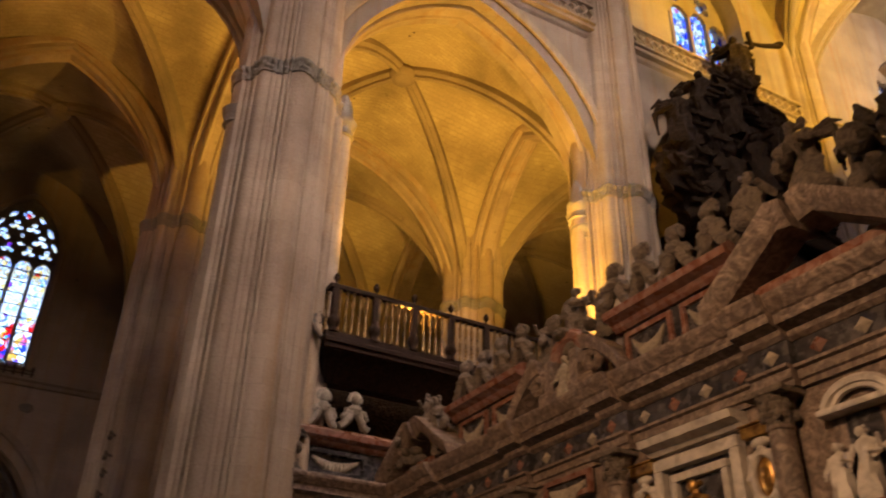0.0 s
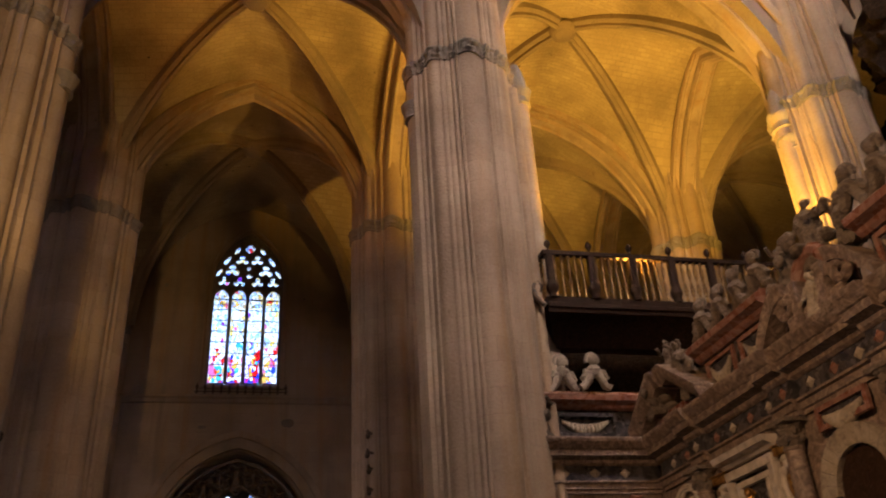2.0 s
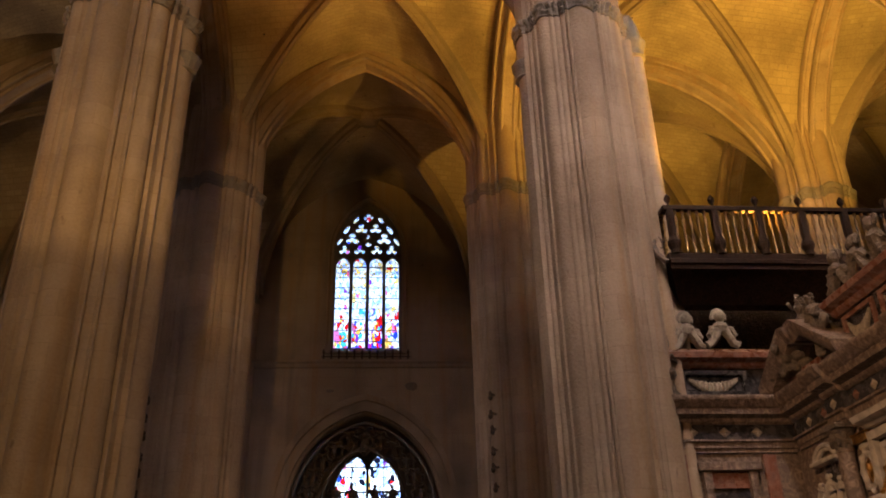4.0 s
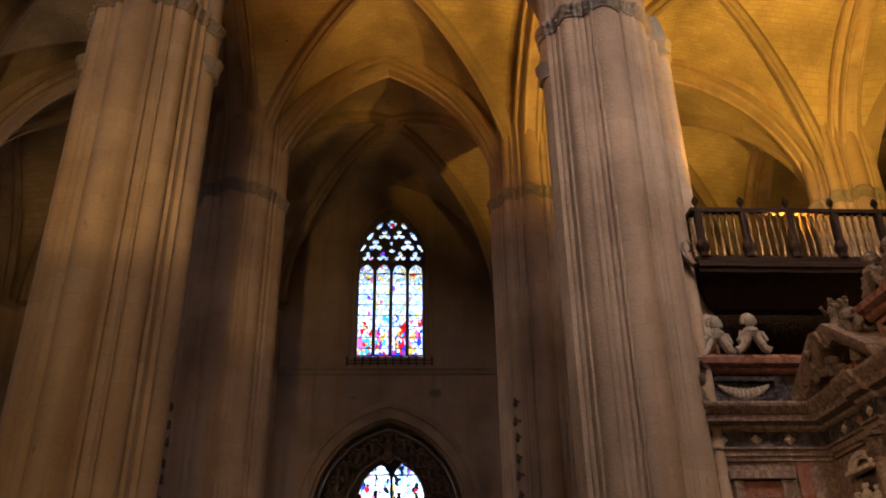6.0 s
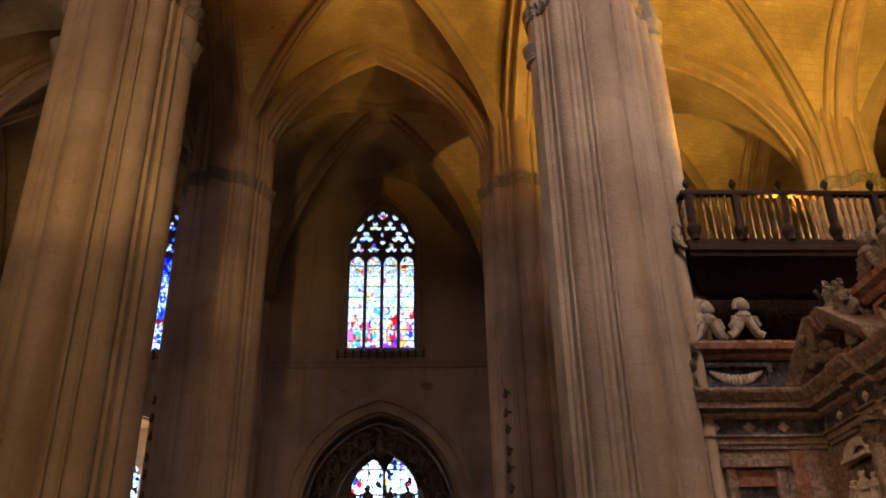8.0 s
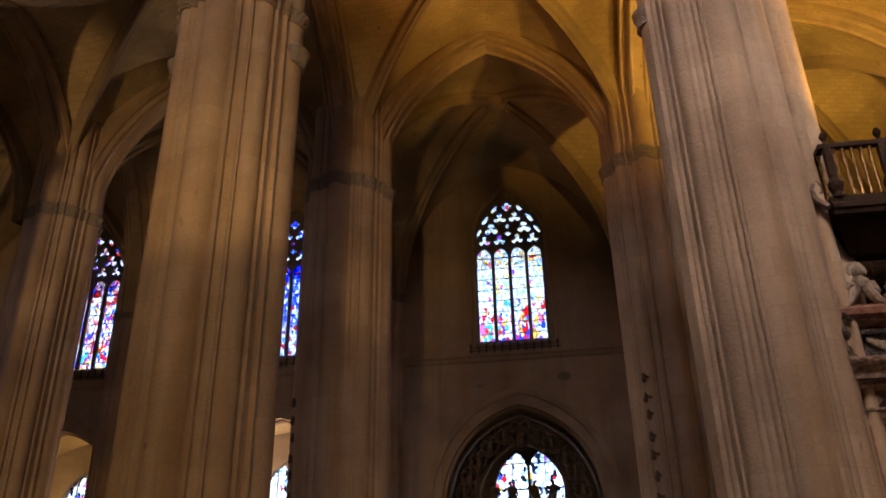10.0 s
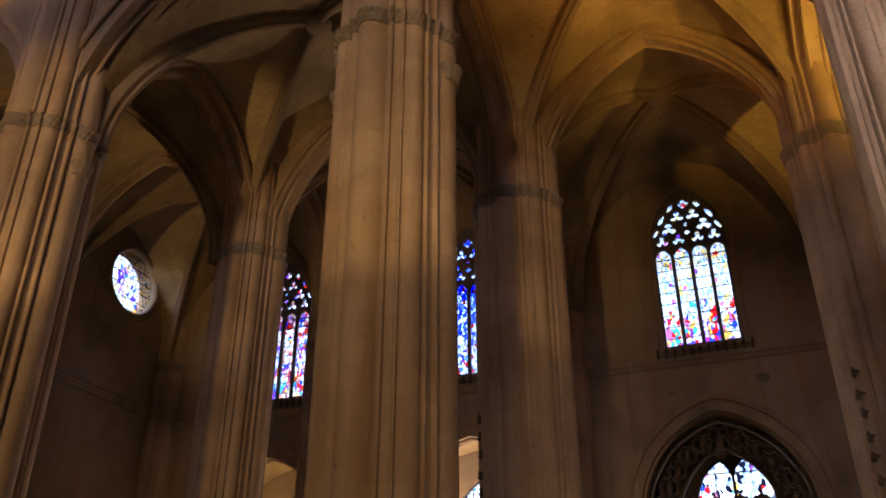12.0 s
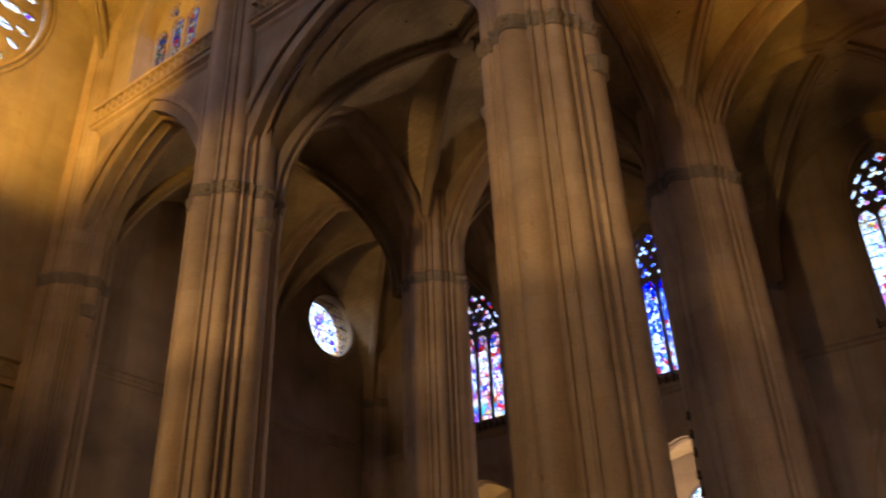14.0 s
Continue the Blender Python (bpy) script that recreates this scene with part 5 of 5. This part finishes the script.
tube(bm, [(5.2, BY + 0.4, 9.1), (4.95, BY + 0.6, 9.0), (4.9, BY + 0.8, 8.8), (5.05, BY + 0.9, 8.6)], 0.08, 7)
on_balcony("scroll", bm, IRON, smooth=True)
# side wall of the choir; its near-black colour stands for the shade under the balcony
bm = bmesh.new()
box(bm, 4.6, 14.6, 14.3, 14.8, GROUND, 9.0)
tagged(part("wall_choir", bm, OLD_WOOD), "panelled wooden side wall of the choir, near-black to stand for the shade there", "wall", kind="structure")
# dark plates on the aisle wall: flat colour in place of unlit putlog holes
rnd = random.Random(5)
for x, z, w, h in ((-0.1, 13.05, 0.30, 0.22), (-3.9, 12.85, 0.2, 0.08), (2.1, 18.4, 0.12, 0.12), (-6.1, 19.9, 0.11, 0.11), (0.5, 19.4, 0.07, 0.06)):
    bm = bmesh.new()
    ring = [(x + w * rnd.uniform(0.75, 1.1) * math.cos(q), z + h * rnd.uniform(0.75, 1.1) * math.sin(q)) for q in (2 * math.pi * i / 11 for i in range(11))]
    strip(bm, [[(px, Y3 - 0.012, pz) for px, pz in ring], [(px, Y3 + 0.02, pz) for px, pz in ring]], True, True)
    tagged(part("wall_patch", bm, CAPITAL), "dark flat plate standing for an unlit putlog hole in the aisle wall", "wall patch", kind="structure")

# ---- organ case beyond the second pier ----
organ = empty("organ_case", 19.5, 11.2, GROUND, 0, "towering dark carved wooden organ case crowned with figures", "organ")


def on_organ(name, bm, mat=WOOD, label="", smooth=False):
    ob = part(name, bm, mat, organ, label, smooth)
    ob.matrix_basis = Matrix.Translation((-19.5, -11.2, -GROUND))
    return ob


bm = bmesh.new()
box(bm, 17.2, 22.6, 10.2, 12.6, GROUND, 15.6, 0.08)
on_organ("case", bm, OLD_WOOD)
bm = bmesh.new()
box(bm, 16.9, 22.9, 9.8, 12.7, 15.6, 16.1, 0.12)
box(bm, 17.1, 22.7, 10.0, 12.6, 16.1, 16.35, 0.08)
on_organ("case_cornice", bm, OLD_WOOD)
for i in range(12):
    bm = bmesh.new()
    x = 17.6 + 0.42 * i
    turned(bm, x, 10.1, [(0.06, 8.0), (0.15, 8.6), (0.15, 14.2 + 0.6 * math.sin(i * 0.55)), (0.13, 14.3 + 0.6 * math.sin(i * 0.55))], 12)
    on_organ("pipe", bm, OLD_WOOD, smooth=True)
rnd = random.Random(77)


def lump(bm, x, y, z, rx, ry, rz, seed, rough=0.3):
    """A mass of deep undercut carving."""
    made = bmesh.ops.create_icosphere(bm, subdivisions=4, radius=1.0)
    off = Vector((seed * 3.1, seed * 1.7, seed * 0.9))
    for v in made["verts"]:
        p = Vector(v.co)
        d = 1 + rough * noise.noise(p * 2.3 + off) + 0.75 * rough * noise.noise(p * 5.5 + off) + 0.5 * rough * noise.noise(p * 11 + off)
        v.co = Vector((x + rx * p.x * d, y + ry * p.y * d, z + rz * p.z * d))


for i, (x, z, rx, rz) in enumerate(((17.6, 16.9, 1.7, 1.3), (19.6, 17.2, 1.9, 1.6), (21.6, 16.9, 1.7, 1.3), (17.9, 18.7, 1.3, 1.4), (19.8, 19.2, 1.5, 1.7), (21.6, 18.7, 1.2, 1.3),
                                   (18.7, 20.6, 1.0, 1.2), (20.4, 21.2, 1.2, 1.5), (20.2, 22.9, 0.8, 1.2), (16.8, 18.0, 0.9, 1.2), (22.6, 17.6, 0.9, 1.1), (21.8, 20.3, 0.7, 0.9))):
    bm = bmesh.new()
    lump(bm, x, 11.0, z, rx * 0.95, 0.9, rz * 0.95, i + 1, 0.34)
    on_organ("carving", bm, OLD_WOOD, "dense dark carving of scrolls and leaves", True)
for i in range(64):
    z = 16.4 + 5.8 * rnd.random()
    half = 3.4 * (1 - (z - 16.2) / 7.6) ** 0.8 + 0.6
    x = 19.6 + rnd.uniform(-half, half)
    r = rnd.uniform(0.2, 0.5)
    bm = bmesh.new()
    tube(bm, [(x + r * math.cos(q) * (1 - q / 11), 10.15 + 0.2 * math.sin(q), z + r * math.sin(q) * (1 - q / 11)) for q in (0.6 * j for j in range(13))], 0.10, 6, 0.5)
    on_organ("scroll", bm, OLD_WOOD, smooth=True)
for i, (x, y, z, h, wing) in enumerate(((20.6, 10.9, 23.2, 2.6, True), (16.4, 10.5, 18.4, 2.4, True), (17.8, 10.6, 20.0, 2.4, True), (22.3, 10.7, 18.4, 2.2, True), (21.7, 10.7, 20.6, 1.9, False), (19.2, 9.9, 17.2, 2.4, False), (17.9, 9.9, 16.4, 2.0, True), (20.6, 9.9, 18.6, 2.2, True), (21.6, 9.9, 16.4, 2.0, False), (18.6, 10.0, 19.4, 1.9, False))):
    bm = bmesh.new()
    figure(bm, x, y, z, h, -30, rnd, wing)
    for v in bm.verts:
        v.co += 0.06 * noise.noise_vector(v.co * 2.5)
    if i == 0:
        tube(bm, [(x + 0.2, y - 0.4, z + 2.1), (x + 1.1, y - 0.5, z + 2.3), (x + 2.0, y - 0.6, z + 2.65)], 0.07, 7, 1.6)
        turned(bm, x + 2.0, y - 0.6, [(0.1, z + 2.58), (0.22, z + 2.72)], 8)
    tagged(part("organ_angel" if wing else "organ_statue", bm, OLD_WOOD, smooth=True), "dark wooden trumpeting angel on top of the organ" if i == 0 else "dark carved wooden figure on the organ case", "statue", "figures on the organ case")

# ---- the choir furniture set between its piers ----
CHOIR_AT = Matrix.Translation((7.765, 9.958, 6.618)) @ pose(0, 0, 0, 0, 0, 0.6) @ Matrix.Diagonal((1.073, 1.073, 1.073, 1)) @ Matrix.Translation((-7.213, -9.18, -6.258))
ORGAN_AT = Matrix.Translation((20.351, 12.1, 19.654)) @ pose(0, 0, 0, 0, 0, 1.28) @ Matrix.Diagonal((1.035, 1.035, 1.035, 1)) @ Matrix.Translation((-19.5, -11, -19))
CHOIR = ("choir_screen", "gilded_statue", "relief_statue", "niche_statue", "crest_bust", "seated_statue", "crowning_statue", "corner_statue", "organ_balcony", "wall_choir")
ORGAN = ("organ_case", "organ_angel", "organ_statue")
for ob in scene.objects:
    kind_of = ob.name.split(".")[0]
    if ob.parent is None and kind_of in CHOIR:
        ob.matrix_basis = CHOIR_AT @ ob.matrix_basis
    elif ob.parent is None and kind_of in ORGAN:
        ob.matrix_basis = ORGAN_AT @ ob.matrix_basis
